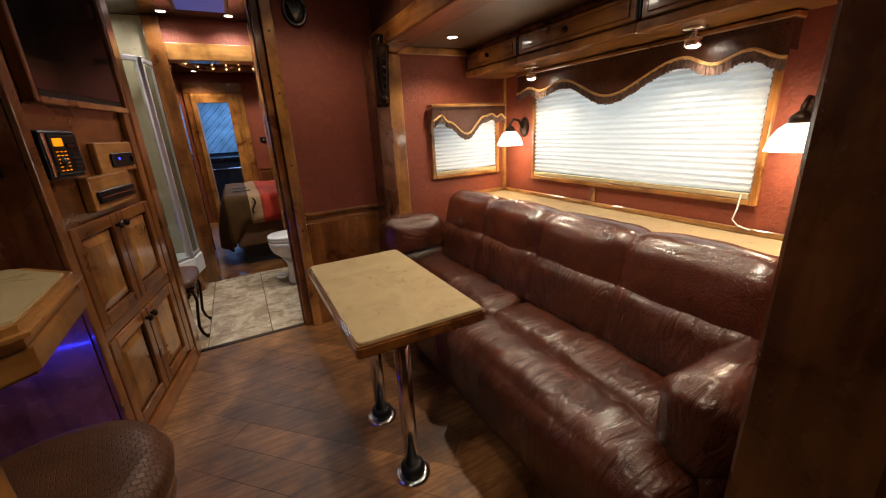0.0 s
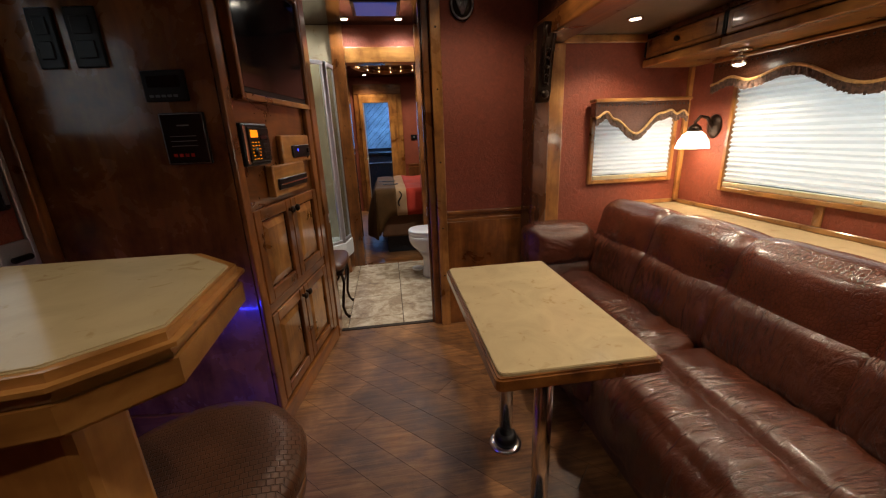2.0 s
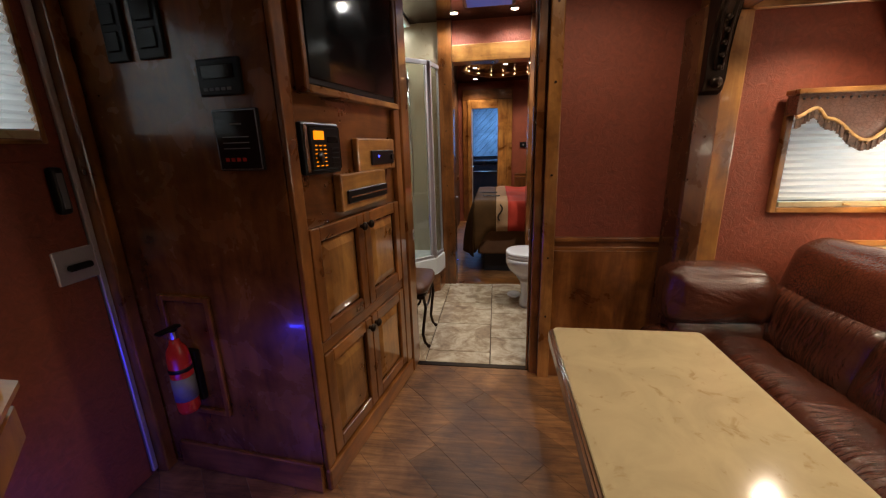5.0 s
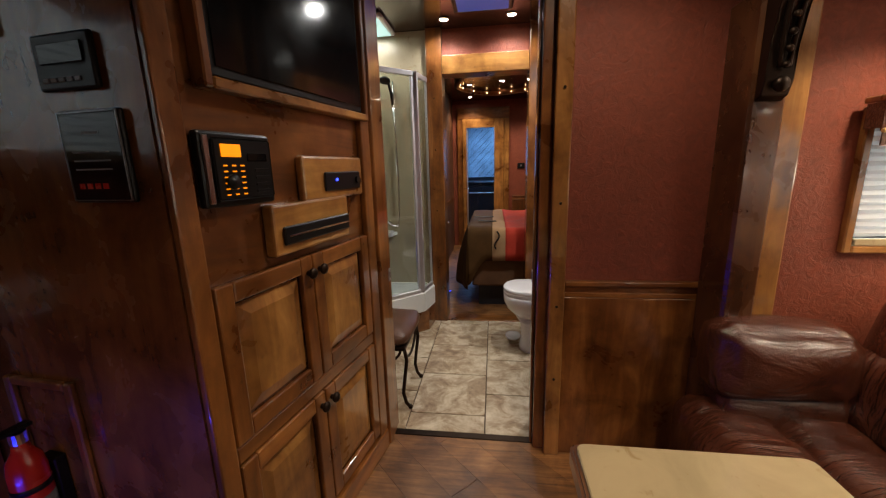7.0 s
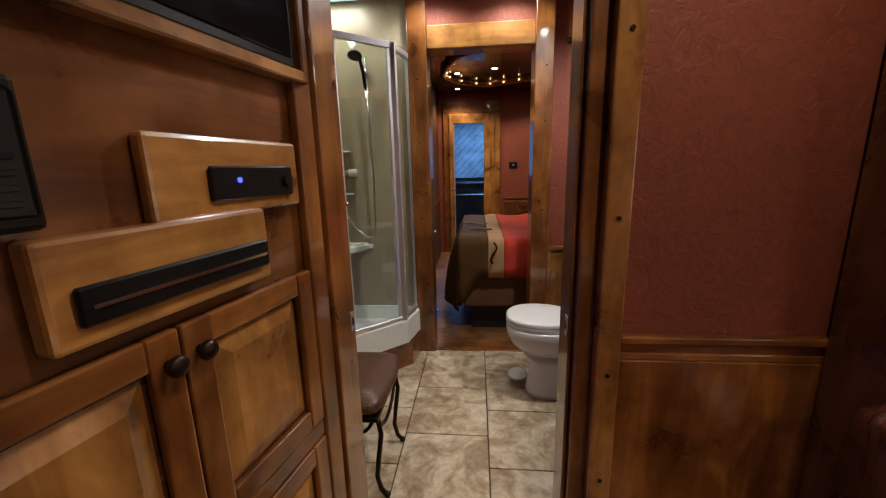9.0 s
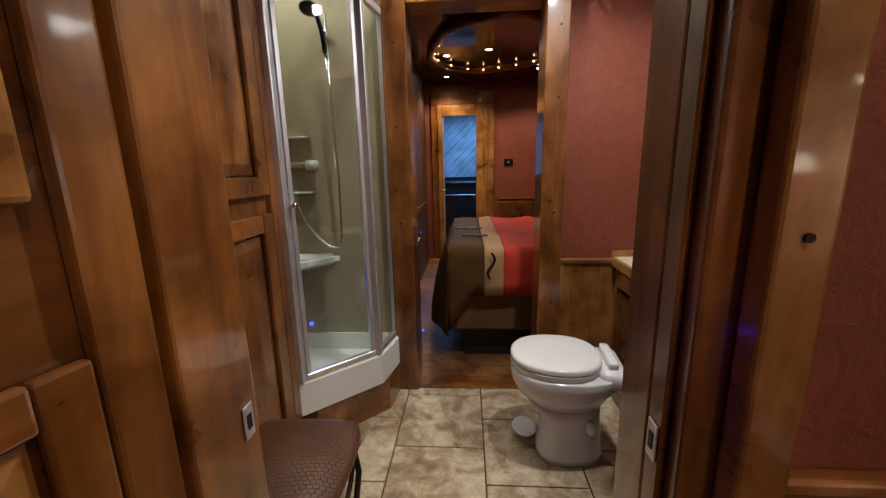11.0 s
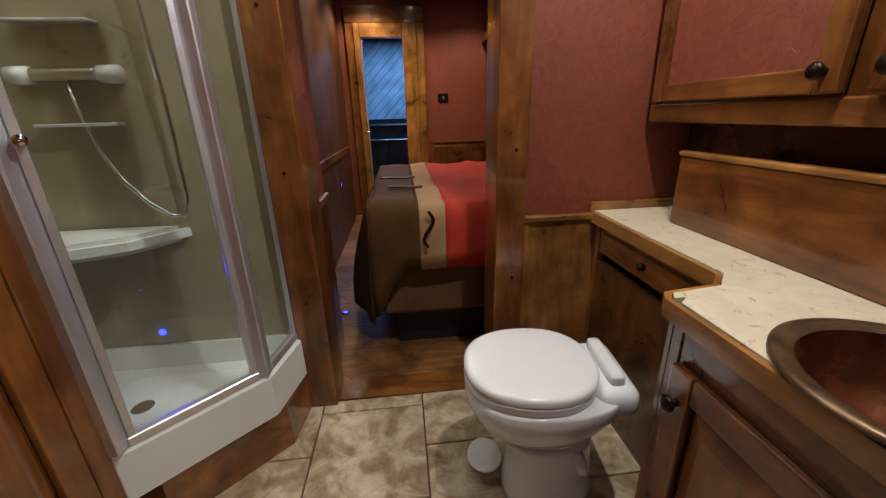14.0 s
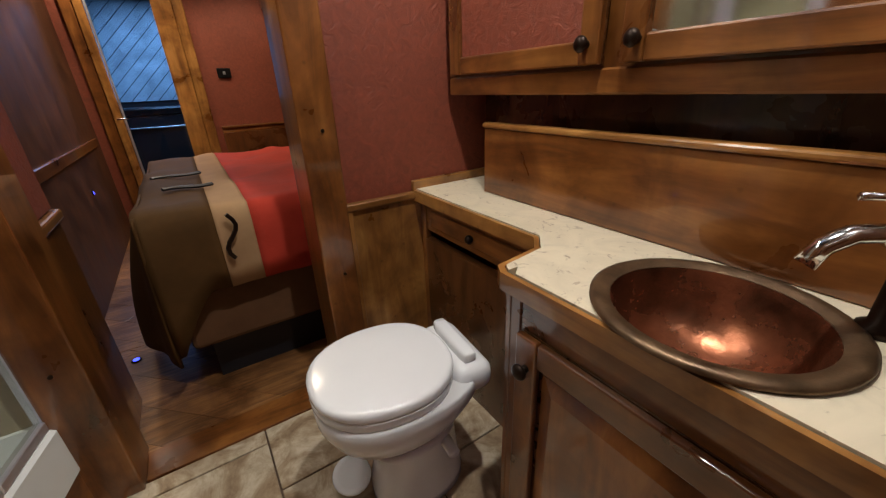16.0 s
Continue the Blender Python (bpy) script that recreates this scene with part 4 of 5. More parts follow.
    part("led", cyl(0.60, -0.043, 1.325, 0.005, 0.003, None, 10, "y"), M_BLUE, u, "blue indicator")
    part("knob", cyl(0.74, -0.048, 1.32, 0.014, 0.008, None, 16, "y"), M_BLACK, u)
    lay(u, FRONT)
    dress(u, "black receiver with blue light on a wood block", "receiver")

    v = thing("disc_player")
    part("backing", box(0.265, -0.040, 1.115, 0.66, -0.001, 1.265, 0.008, None, 2), M_HONEYX, v, "honey wood backing block")
    part("unit", box(0.295, -0.052, 1.145, 0.645, -0.041, 1.20, 0.004), M_BLACK, v, "black player front")
    part("slot", box(0.31, -0.0545, 1.168, 0.635, -0.0525, 1.174, 0.0), M_CHROME, v, "silver slot line")
    lay(v, FRONT)
    dress(v, "slim black disc player on a wood block", "disc player")


media_cabinet()
SIDE = on_face(C[0], C[1], A[0], A[1])
SL = math.dist(C, A)


def side_panel():
    setting("wall_panel", prism([(0, 0.0), (SL, 0.0), (SL, 0.05), (0, 0.05)], 0, CEIL - 0.002, 0), M_GLOSSPANEL, "glossy dark stained wood panel with control displays", "wall").matrix_world = SIDE
    b = setting("baseboard", box(0.1, -0.02, 0, SL, -0.001, 0.13, 0.004), M_WOODX, "alder base board", "baseboard")
    b.matrix_world = SIDE
    for nm, x0, x1, z0, z1, lab in (("tank_monitor", 0.575, 0.745, 1.30, 1.495, "black tank monitor panel with bars and red digits"), ("thermostat", 0.545, 0.705, 1.535, 1.645, "black wall thermostat with dark display"), ("switch_plate", 0.20, 0.29, 1.66, 1.86, "dark wall switch plate"), ("switch_plate", 0.33, 0.44, 1.66, 1.86, "dark wall switch plate")):
        t = thing(nm)
        part("plate", box(x0, -0.014, z0, x1, -0.001, z1, 0.005, None, 2), M_BLACK, t)
        if nm == "tank_monitor":
            part("face", box(x0 + 0.008, -0.017, z0 + 0.008, x1 - 0.008, -0.0145, z1 - 0.008, 0.001), M_SCREEN, t)
            for q in ((x0 + 0.004, z0 + 0.004, x0 + 0.0065, z1 - 0.004), (x1 - 0.0065, z0 + 0.004, x1 - 0.004, z1 - 0.004), (x0 + 0.007, z0 + 0.004, x1 - 0.007, z0 + 0.0065), (x0 + 0.007, z1 - 0.0065, x1 - 0.007, z1 - 0.004)):
                part("border", box(q[0], -0.0175, q[1], q[2], -0.0142, q[3], 0), M_PEWTER, t, "thin silver border")
            part("mark", box(x0 + 0.065, -0.019, z1 - 0.05, x1 - 0.06, -0.0175, z1 - 0.045, 0), M_GREY, t, "grey printed mark")
            for k in range(4):
                part("bar", box(x0 + 0.03 + k * 0.022, -0.019, z0 + 0.03, x0 + 0.044 + k * 0.022, -0.0175, z0 + 0.042, 0), M_EXT, t, "red indicator")
            for k in range(3):
                part("line", box(x0 + 0.03, -0.019, z0 + 0.07 + k * 0.018, x1 - 0.04, -0.0175, z0 + 0.073 + k * 0.018, 0), M_GREY, t)
        elif nm == "thermostat":
            part("screen", box(x0 + 0.02, -0.018, z0 + 0.05, x1 - 0.02, -0.0145, z1 - 0.02, 0.002), M_SCREEN, t)
            for k in range(5):
                part("button", box(x0 + 0.02 + k * 0.022, -0.018, z0 + 0.015, x0 + 0.036 + k * 0.022, -0.0145, z0 + 0.024, 0.001), M_GREY, t)
        else:
            for k in range(2):
                part("rocker", box(x0 + 0.02, -0.020, z0 + 0.03 + k * 0.08, x1 - 0.02, -0.0145, z0 + 0.09 + k * 0.08, 0.003), M_BLACK, t)
        lay(t, SIDE)
        dress(t, lab, "control panel" if nm != "switch_plate" else "switch")
    # fire extinguisher in a recess near the floor
    e = thing("fire_extinguisher")
    ex, ey = 0.275, -0.07
    part("cylinder", lathe([(0.03, 0.36), (0.039, 0.365), (0.041, 0.38), (0.041, 0.60), (0.035, 0.635), (0.02, 0.66), (0.016, 0.68)], 24, ex, ey), M_EXT, e, "glossy red cylinder", True)
    part("label_band", cyl(ex, ey, 0.42, 0.0418, 0.10, None, 24), M_GREY, e, "pale printed label", True)
    part("strap", cyl(ex, ey, 0.545, 0.0425, 0.016, None, 24), M_BLACK, e, "black strap", True)
    part("valve", cyl(ex, ey, 0.68, 0.018, 0.03, None, 14), M_CHROME, e)
    part("pull_pin", box(ex - 0.035, ey - 0.012, 0.702, ex + 0.0, ey + 0.0, 0.712, 0.002), M_CORD, e, "yellow pull pin")
    part("handle", box(ex - 0.015, ey - 0.06, 0.715, ex + 0.015, ey + 0.03, 0.727, 0.003), M_BLACK, e)
    part("bracket", box(ex - 0.03, ey + 0.04, 0.376, ex + 0.03, -0.001, 0.60, 0.004), M_BLACK, e, "black wall bracket")
    lay(e, SIDE)
    dress(e, "small red fire extinguisher on a wall bracket", "fire extinguisher")
    bm = bmesh.new()
    for q in ((0.165, 0.30, 0.19, 0.83), (0.385, 0.30, 0.41, 0.83), (0.191, 0.805, 0.384, 0.83), (0.191, 0.30, 0.384, 0.325)):
        box(q[0], -0.018, q[1], q[2], -0.001, q[3], 0.004, bm)
    p = setting("trim_extinguisher", bm, M_WOODZ, "wood frame round the fire extinguisher", "trim")
    p.matrix_world = SIDE


side_panel()


def entry_door():
    t = thing("door_1")
    part("leaf", box(LX + 0.002, -1.70, 0.02, LX + 0.012, -1.04, 1.35, 0.003), M_RED, t, "dark red lower panel")
    part("edge_strip", box(LX + 0.002, -1.035, 0.02, LX + 0.02, -1.012, 2.1, 0.004), M_ALU, t, "bright metal edge strip")
    h = part("grab_handle", box(LX + 0.013, -1.12, 1.17, LX + 0.045, -1.075, 1.33, 0.014, None, 3), M_BLACK, t, "black plastic grab handle")
    part("inset", box(LX + 0.046, -1.108, 1.19, LX + 0.050, -1.088, 1.31, 0.002), M_GREY, h)
    k = part("latch_plate", box(LX + 0.013, -1.17, 0.93, LX + 0.020, -1.03, 1.05, 0.006, None, 2), M_ALU, t, "chrome lock plate")
    part("lever", box(LX + 0.021, -1.14, 0.975, LX + 0.045, -1.06, 0.997, 0.006), M_BLACK, k)
    dress(t, "dark red entry door with black handle and chrome latch", "door")
    t["kind"] = "structure"
    setting("trim_entry", box(LX + 0.002, -1.01, 0, LX + 0.06, -0.955, CEIL - 0.002, 0.008, seg=2), M_WOODZ, "stained alder door jamb", "trim")


entry_door()


def wall_plaque():
    t = thing("oval_plaque", 0.49, -0.091, 2.13)
    bm = lathe([(0.075, 0), (0.075, 0.012), (0.06, 0.02), (0.055, 0.012), (0.02, 0.016), (0.0005, 0.02)], 28)
    bmesh.ops.transform(bm, matrix=Matrix.Rotation(radians(90), 4, "X") @ Matrix.Diagonal((1, 1.25, 1, 1)), verts=bm.verts)
    part("rim", bm, M_BRONZE, t, "", True)
    for k in range(5):
        a = radians(-52 + 26 * k)
        part("relief", tube([(0, -0.02, -0.055), (0.028 * math.sin(a), -0.024, -0.01), (0.05 * math.sin(a), -0.022, 0.028 + 0.024 * math.cos(a))], 0.0075), M_PEWTER, t, "raised dull silver leaf", True)
    part("rim_bead", tube([(0.066 * math.cos(i * 0.2618), -0.021, 0.082 * math.sin(i * 0.2618)) for i in range(25)], 0.006), M_PEWTER, t, "dull silver edge", True)
    dress(t, "oval dark bronze wall plaque with raised relief", "plaque")


wall_plaque()


def corbel():
    t = thing("carved_bracket", 0.935, -0.302, 1.54)
    # body: side outline swept across its width
    prof = [(0, 0.0), (-0.03, 0.015), (-0.045, 0.06), (-0.04, 0.16), (-0.06, 0.26), (-0.095, 0.34), (-0.105, 0.42), (0, 0.42)]
    bm = bmesh.new()
    rows = [[bm.verts.new((x, y, z)) for y, z in prof] for x in (-0.042, 0.042)]
    bm.faces.new(rows[0][::-1])
    bm.faces.new(rows[1])
    for i in range(len(prof)):
        j = (i + 1) % len(prof)
        bm.faces.new((rows[0][i], rows[0][j], rows[1][j], rows[1][i]))
    bmesh.ops.bevel(bm, geom=bm.edges[:], offset=0.004, segments=1, affect="EDGES")
    part("body", bm, M_BRONZE, t)
    for x in (-0.024, 0.024):
        part("leaf_rib", tube([(x * (1 - 0.5 * i / 9), -0.055 - 0.055 * (1 - i / 9) ** 2, 0.40 - 0.034 * i) for i in range(10)], 0.008), M_BRONZE, t, "", True)
    for i in range(5):
        part("bead", ball(0, -0.062 - 0.006 * i, 0.10 + 0.045 * i, 0.011, None, None, None, 10), M_BRONZE, t, "", True)
    part("boss", ball(0, -0.055, 0.045, 0.024, 0.018, 0.024), M_BRONZE, t, "round boss", True)
    dress(t, "dark bronze carved bracket on the wooden column", "bracket")


corbel()


# ---- bathroom ----
def closet():
    t = thing("linen_closet")
    M = on_face(-0.86, 0.02, -0.86, 0.93)
    L = 0.91
    part("body", box(0.0, 0.002, 0.0, L, 0.5, CEIL - 0.004, 0), M_WOODZ, t)
    part("stile", box(L - 0.06, -0.022, 0.0, L, 0.001, CEIL - 0.004, 0.006, None, 2), M_WOODZ, t)
    c = 0.455
    raised_door(0.03, 1.20, c - 0.002, 2.25, t, "upper_door", (c - 0.04, 1.26), 0.07)
    raised_door(c + 0.002, 1.20, L - 0.065, 2.25, t, "upper_door", (c + 0.04, 1.26), 0.07)
    raised_door(0.03, 0.10, c - 0.002, 1.13, t, "lower_door", (c - 0.04, 1.07), 0.07)
    raised_door(c + 0.002, 0.10, L - 0.065, 1.13, t, "lower_door", (c + 0.04, 1.07), 0.07)
    lay(t, M)
    dress(t, "tall alder linen closet with four raised-panel doors", "cabinet")


closet()


def bath_stool():
    t = thing("vanity_stool", -0.60, 0.32, 0)
    part("seat", soft_box(-0.17, -0.21, 0.40, 0.17, 0.21, 0.475, 0.035, 0.02, 8, 0.002), M_STOOL, t, "padded brown leather seat", True)
    part("seat_frame", box(-0.165, -0.205, 0.375, 0.165, 0.205, 0.402, 0.006), M_BRONZE, t)
    for sx in (-1, 1):
        for sy in (-1, 1):
            x, y = 0.15 * sx, 0.165 * sy
            pts = [(x, y, 0.38), (x + 0.012 * sx, y, 0.30), (x - 0.005 * sx, y, 0.18), (x - 0.015 * sx, y, 0.10), (x - 0.002 * sx, y, 0.04), (x + 0.02 * sx, y, 0.012)]
            leg = part("leg", tube(pts, 0.0105), M_BRONZE, t, "curved iron leg", True)
            part("foot", ball(x + 0.022 * sx, y, 0.014, 0.014), M_BRONZE, leg, "", True)
        part("scroll", tube([(0.15 * sx, 0.15 * math.cos(i * math.pi / 14), 0.37 - 0.10 * math.sin(i * math.pi / 14)) for i in range(15)], 0.008), M_BRONZE, t, "", True)
    for sy in (-1, 1):
        part("scroll", tube([(0.13 * math.cos(i * math.pi / 14), 0.165 * sy, 0.37 - 0.09 * math.sin(i * math.pi / 14)) for i in range(15)], 0.008), M_BRONZE, t, "", True)
    dress(t, "iron stool with curved legs and brown leather seat", "stool")


bath_stool()

P0, P1, P2 = (-0.835, 0.925), (-0.52, 1.215), (-0.472, 1.435)


def shower():
    t = thing("shower")
    base = [P0, P1, P2, (-0.472, 1.496), (-1.398, 1.496), (-1.398, 0.925)]
    kick = [(-0.79, 0.985), (-0.50, 1.255), (-0.478, 1.436), (-0.478, 1.494), (-1.39, 1.494), (-1.39, 0.985)]
    part("kick_board", prism(kick, 0.0, 0.178, 0.002), M_WOODX, t, "stained wood kick board")
    # pan with a raised rim
    bm = bmesh.new()

    def ins(d):
        cx, cy = -1.0, 1.27
        return [(x + (cx - x) * d, y + (cy - y) * d) for x, y in base]
    rings = [(base, 0.18), (base, 0.335), (ins(0.02), 0.345), (ins(0.10), 0.345), (ins(0.14), 0.25), (ins(0.30), 0.235)]
    vs = [[bm.verts.new((x, y, z)) for x, y in pts] for pts, z in rings]
    for a, b in zip(vs, vs[1:]):
        for i in range(6):
            bm.faces.new((a[i], a[(i + 1) % 6], b[(i + 1) % 6], b[i]))
    bm.faces.new(vs[0][::-1])
    bm.faces.new(vs[-1])
    part("pan", bm, M_PLASTIC, t, "white acrylic shower pan")
    part("drain", cyl(-0.98, 1.25, 0.2355, 0.035, 0.003), M_CHROME, t)
    part("wall_panel", box(-1.398, 1.484, 0.346, -0.472, 1.496, CEIL - 0.003, 0), M_SHOWER, t, "beige stone-look wall")
    part("wall_panel", box(-1.398, 0.925, 0.346, -1.386, 1.483, CEIL - 0.003, 0), M_SHOWER, t, "beige stone-look wall")
    part("wall_panel", box(-1.385, 0.925, 0.346, -0.87, 0.937, CEIL - 0.003, 0), M_SHOWER, t)
    # enclosure: aluminium posts and rails, glass
    q = [(P0[0] + 0.0, P0[1] + 0.02), (P1[0] - 0.02, P1[1] + 0.01), (P2[0] - 0.02, P2[1] + 0.03)]
    TOP = 2.06
    for i, (x, y) in enumerate(q):
        r = (0.024, 0.02, 0.018)[i]
        part("post", box(x - r, y - r, 0.346, x + r, y + r, TOP, 0.004), M_ALU, t, "bright aluminium post")
    for i in range(2):
        (ax, ay), (bx, by) = q[i], q[i + 1]
        m = on_face(ax, ay, bx, by)
        l = math.dist(q[i], q[i + 1])
        for z0, z1 in ((0.346, 0.375), (TOP - 0.035, TOP)):
            o = part("rail", box(0.026, -0.014, z0, l - 0.022, 0.014, z1, 0.003), M_ALU, t)
            o.matrix_basis = m
        g = part("glass_panel", box(0.026, -0.003, 0.376, l - 0.022, 0.003, TOP - 0.036, 0), M_GLASS, t, "clear shower glass")
        g.matrix_basis = m
        g.visible_shadow = False
        if i == 0:
            k = part("door_frame", box(0.03, -0.012, 0.376, 0.048, 0.012, TOP - 0.037, 0.002), M_ALU, t)
            k.matrix_basis = m
            k = part("door_frame", box(l - 0.044, -0.012, 0.376, l - 0.026, 0.012, TOP - 0.037, 0.002), M_ALU, t)
            k.matrix_basis = m
            k = part("door_knob", cyl(0.04, -0.04, 1.15, 0.012, 0.028, None, 12, "y"), M_CHROME, t, "", True)
            k.matrix_basis = m
    # seat ledge in the corner
    part("corner_seat", prism([(-1.385, 1.483), (-1.385, 1.20), (-1.15, 1.23), (-0.92, 1.33), (-0.80, 1.483)], 0.77, 0.83, 0.015), M_PLASTIC, t, "moulded corner shelf")
    fx = -1.03
    mv = part("mixer_valve", box(fx - 0.10, 1.44, 1.30, fx + 0.10, 1.483, 1.34, 0.012, None, 2), M_CHROME, t, "chrome bar mixer")
    for s in (-1, 1):
        part("knob", cyl(fx + s * 0.10, 1.46, 1.32, 0.027, 0.055 * s, None, 16, "x"), M_WHITE, mv, "pale round handle", True)
    part("soap_rail", box(fx - 0.12, 1.43, 1.17, fx + 0.12, 1.483, 1.18, 0.003), M_ALU, t)
    part("soap_rail", box(fx - 0.12, 1.43, 1.46, fx + 0.12, 1.483, 1.468, 0.003), M_ALU, t)
    part("slide_bar", cyl(-0.77, 1.455, 1.30, 0.008, 0.75, None, 12), M_CHROME, t, "", True)
    part("bracket", box(-0.79, 1.425, 1.93, -0.75, 1.483, 1.97, 0.008, None, 2), M_CHROME, t, "chrome holder")
    hs = part("hand_shower", tube([(-0.77, 1.425, 1.86), (-0.775, 1.415, 1.95), (-0.785, 1.39, 2.02), (-0.795, 1.36, 2.045)], 0.012), M_BLACK, t, "dark shower handle", True)
    bm = lathe([(0.02, 0.0), (0.042, -0.012), (0.045, -0.024), (0.038, -0.028), (0.001, -0.028)], 24)
    bmesh.ops.transform(bm, matrix=Matrix.Translation((-0.80, 1.345, 2.05)) @ Matrix.Rotation(radians(-25), 4, "X"), verts=bm.verts)
    part("spray_head", bm, M_BLACK, hs, "round dark spray head", True)
    part("hose", tube([(fx, 1.455, 1.30), (fx + 0.01, 1.45, 1.22), (fx + 0.04, 1.44, 1.10), (fx + 0.09, 1.43, 1.0), (fx + 0.15, 1.43, 0.92), (fx + 0.21, 1.435, 0.873), (fx + 0.25, 1.44, 0.87), (-0.765, 1.45, 0.93), (-0.755, 1.44, 1.25), (-0.76, 1.43, 1.7), (-0.77, 1.425, 1.86)], 0.007), M_CHROME, t, "", True)
    part("led", cyl(-1.0, 1.476, 0.40, 0.012, 0.007, None, 12, "y"), M_BLUE, t, "lit blue light")
    dress(t, "corner shower with aluminium frame, clear glass and white pan", "shower")
    s = thing("shower_skylight", -1.0, 1.26, CEIL - 0.001)
    part("frame", box(-0.27, -0.2, -0.03, 0.27, 0.22, 0.0, 0.01), M_PLASTIC, s)
    part("dome", box(-0.24, -0.17, -0.036, 0.24, 0.19, -0.031, 0.002), M_SKYL, s, "pale daylit dome")
    dress(s, "pale skylight dome over the shower", "skylight")
    v = thing("ceiling_vent", -0.03, 0.95, CEIL - 0.001)
    part("frame", box(-0.2, -0.2, -0.02, 0.2, 0.2, 0, 0.008), M_BLACK, v)
    # The lid is no lamp; its glow imitates a blue reflection.
    part("lid", box(-0.17, -0.17, -0.026, 0.17, 0.17, -0.021, 0.002), M_VENTGLOW, v, "lid with an added blue glow for reflected light")
    dress(v, "square ceiling vent, its lid glowing for a blue reflection", "ceiling vent")


shower()


def toilet():
    t = thing("toilet", 0.30, 0.99, 0, 14)

    def ell(n, front, back, half, z, dx=0.0, pw=2.3):
        out = []
        for i in range(n):
            a = 2 * math.pi * i / n
            c, s = math.cos(a), math.sin(a)
            r = (abs(c) ** pw + abs(s) ** pw) ** (-1 / pw)
            out.append((dx + (back if c > 0 else front) * r * c, half * r * s, z))
        return out

    def loft(rows, n=36):
        bm = bmesh.new()
        rs = [[bm.verts.new(p) for p in ell(n, *r)] for r in rows]
        for a, b in zip(rs, rs[1:]):
            for i in range(n):
                bm.faces.new((a[i], a[(i + 1) % n], b[(i + 1) % n], b[i]))
        bm.faces.new(rs[0][::-1])
        bm.faces.new(rs[-1])
        return bm
    part("pedestal", loft([(0.105, 0.19, 0.115, 0.0, 0.02), (0.105, 0.19, 0.115, 0.03, 0.02), (0.09, 0.18, 0.10, 0.10, 0.02), (0.095, 0.17, 0.10, 0.20, 0.02), (0.13, 0.18, 0.125, 0.27, 0.01)]), M_WHITE, t, "white porcelain pedestal", True)
    part("bowl", loft([(0.13, 0.18, 0.125, 0.272, 0.01), (0.18, 0.22, 0.165, 0.33, 0.0), (0.202, 0.26, 0.182, 0.38, 0.0), (0.205, 0.27, 0.185, 0.425, 0.0), (0.198, 0.268, 0.18, 0.434, 0.0)]), M_WHITE, t, "", True)
    part("seat", loft([(0.200, 0.17, 0.178, 0.436, 0), (0.206, 0.175, 0.177, 0.442, 0), (0.206, 0.175, 0.177, 0.455, 0), (0.20, 0.17, 0.178, 0.461, 0)]), M_WHITE, t, "white seat ring", True)
    part("lid", loft([(0.200, 0.172, 0.178, 0.463, 0), (0.206, 0.178, 0.177, 0.468, 0), (0.206, 0.178, 0.177, 0.482, 0), (0.199, 0.172, 0.171, 0.4885, 0), (0.188, 0.162, 0.162, 0.4905, 0), (0.10, 0.09, 0.09, 0.492, 0)]), M_WHITE, t, "closed white lid", True)
    bm = soft_box(0.15, -0.135, 0.375, 0.272, 0.135, 0.468, 0.04, 0.0, 8, 0)
    part("rear_deck", bm, M_WHITE, t, "", True)
    part("hinge_cover", soft_box(0.188, -0.10, 0.455, 0.232, 0.10, 0.498, 0.014, 0.0, 6, 0), M_WHITE, t, "", True)
    part("flush_pedal", lathe([(0.02, 0.035), (0.055, 0.045), (0.066, 0.06), (0.062, 0.066), (0.045, 0.062), (0.001, 0.06)], 24, -0.135, 0.055, 0, 0.9, 1.1), M_WHITE, t, "white foot pedal", True)
    part("water_pipe", cyl(0.13, -0.135, 0.20, 0.018, 0.06, None, 14, "y"), M_WHITE, t, "", True)
    t.matrix_world = pose(0.325, 0.988, 0, 0, 0, -6)
    dress(t, "white porcelain toilet with closed lid and foot pedal", "toilet")


toilet()

VZ = 0.80


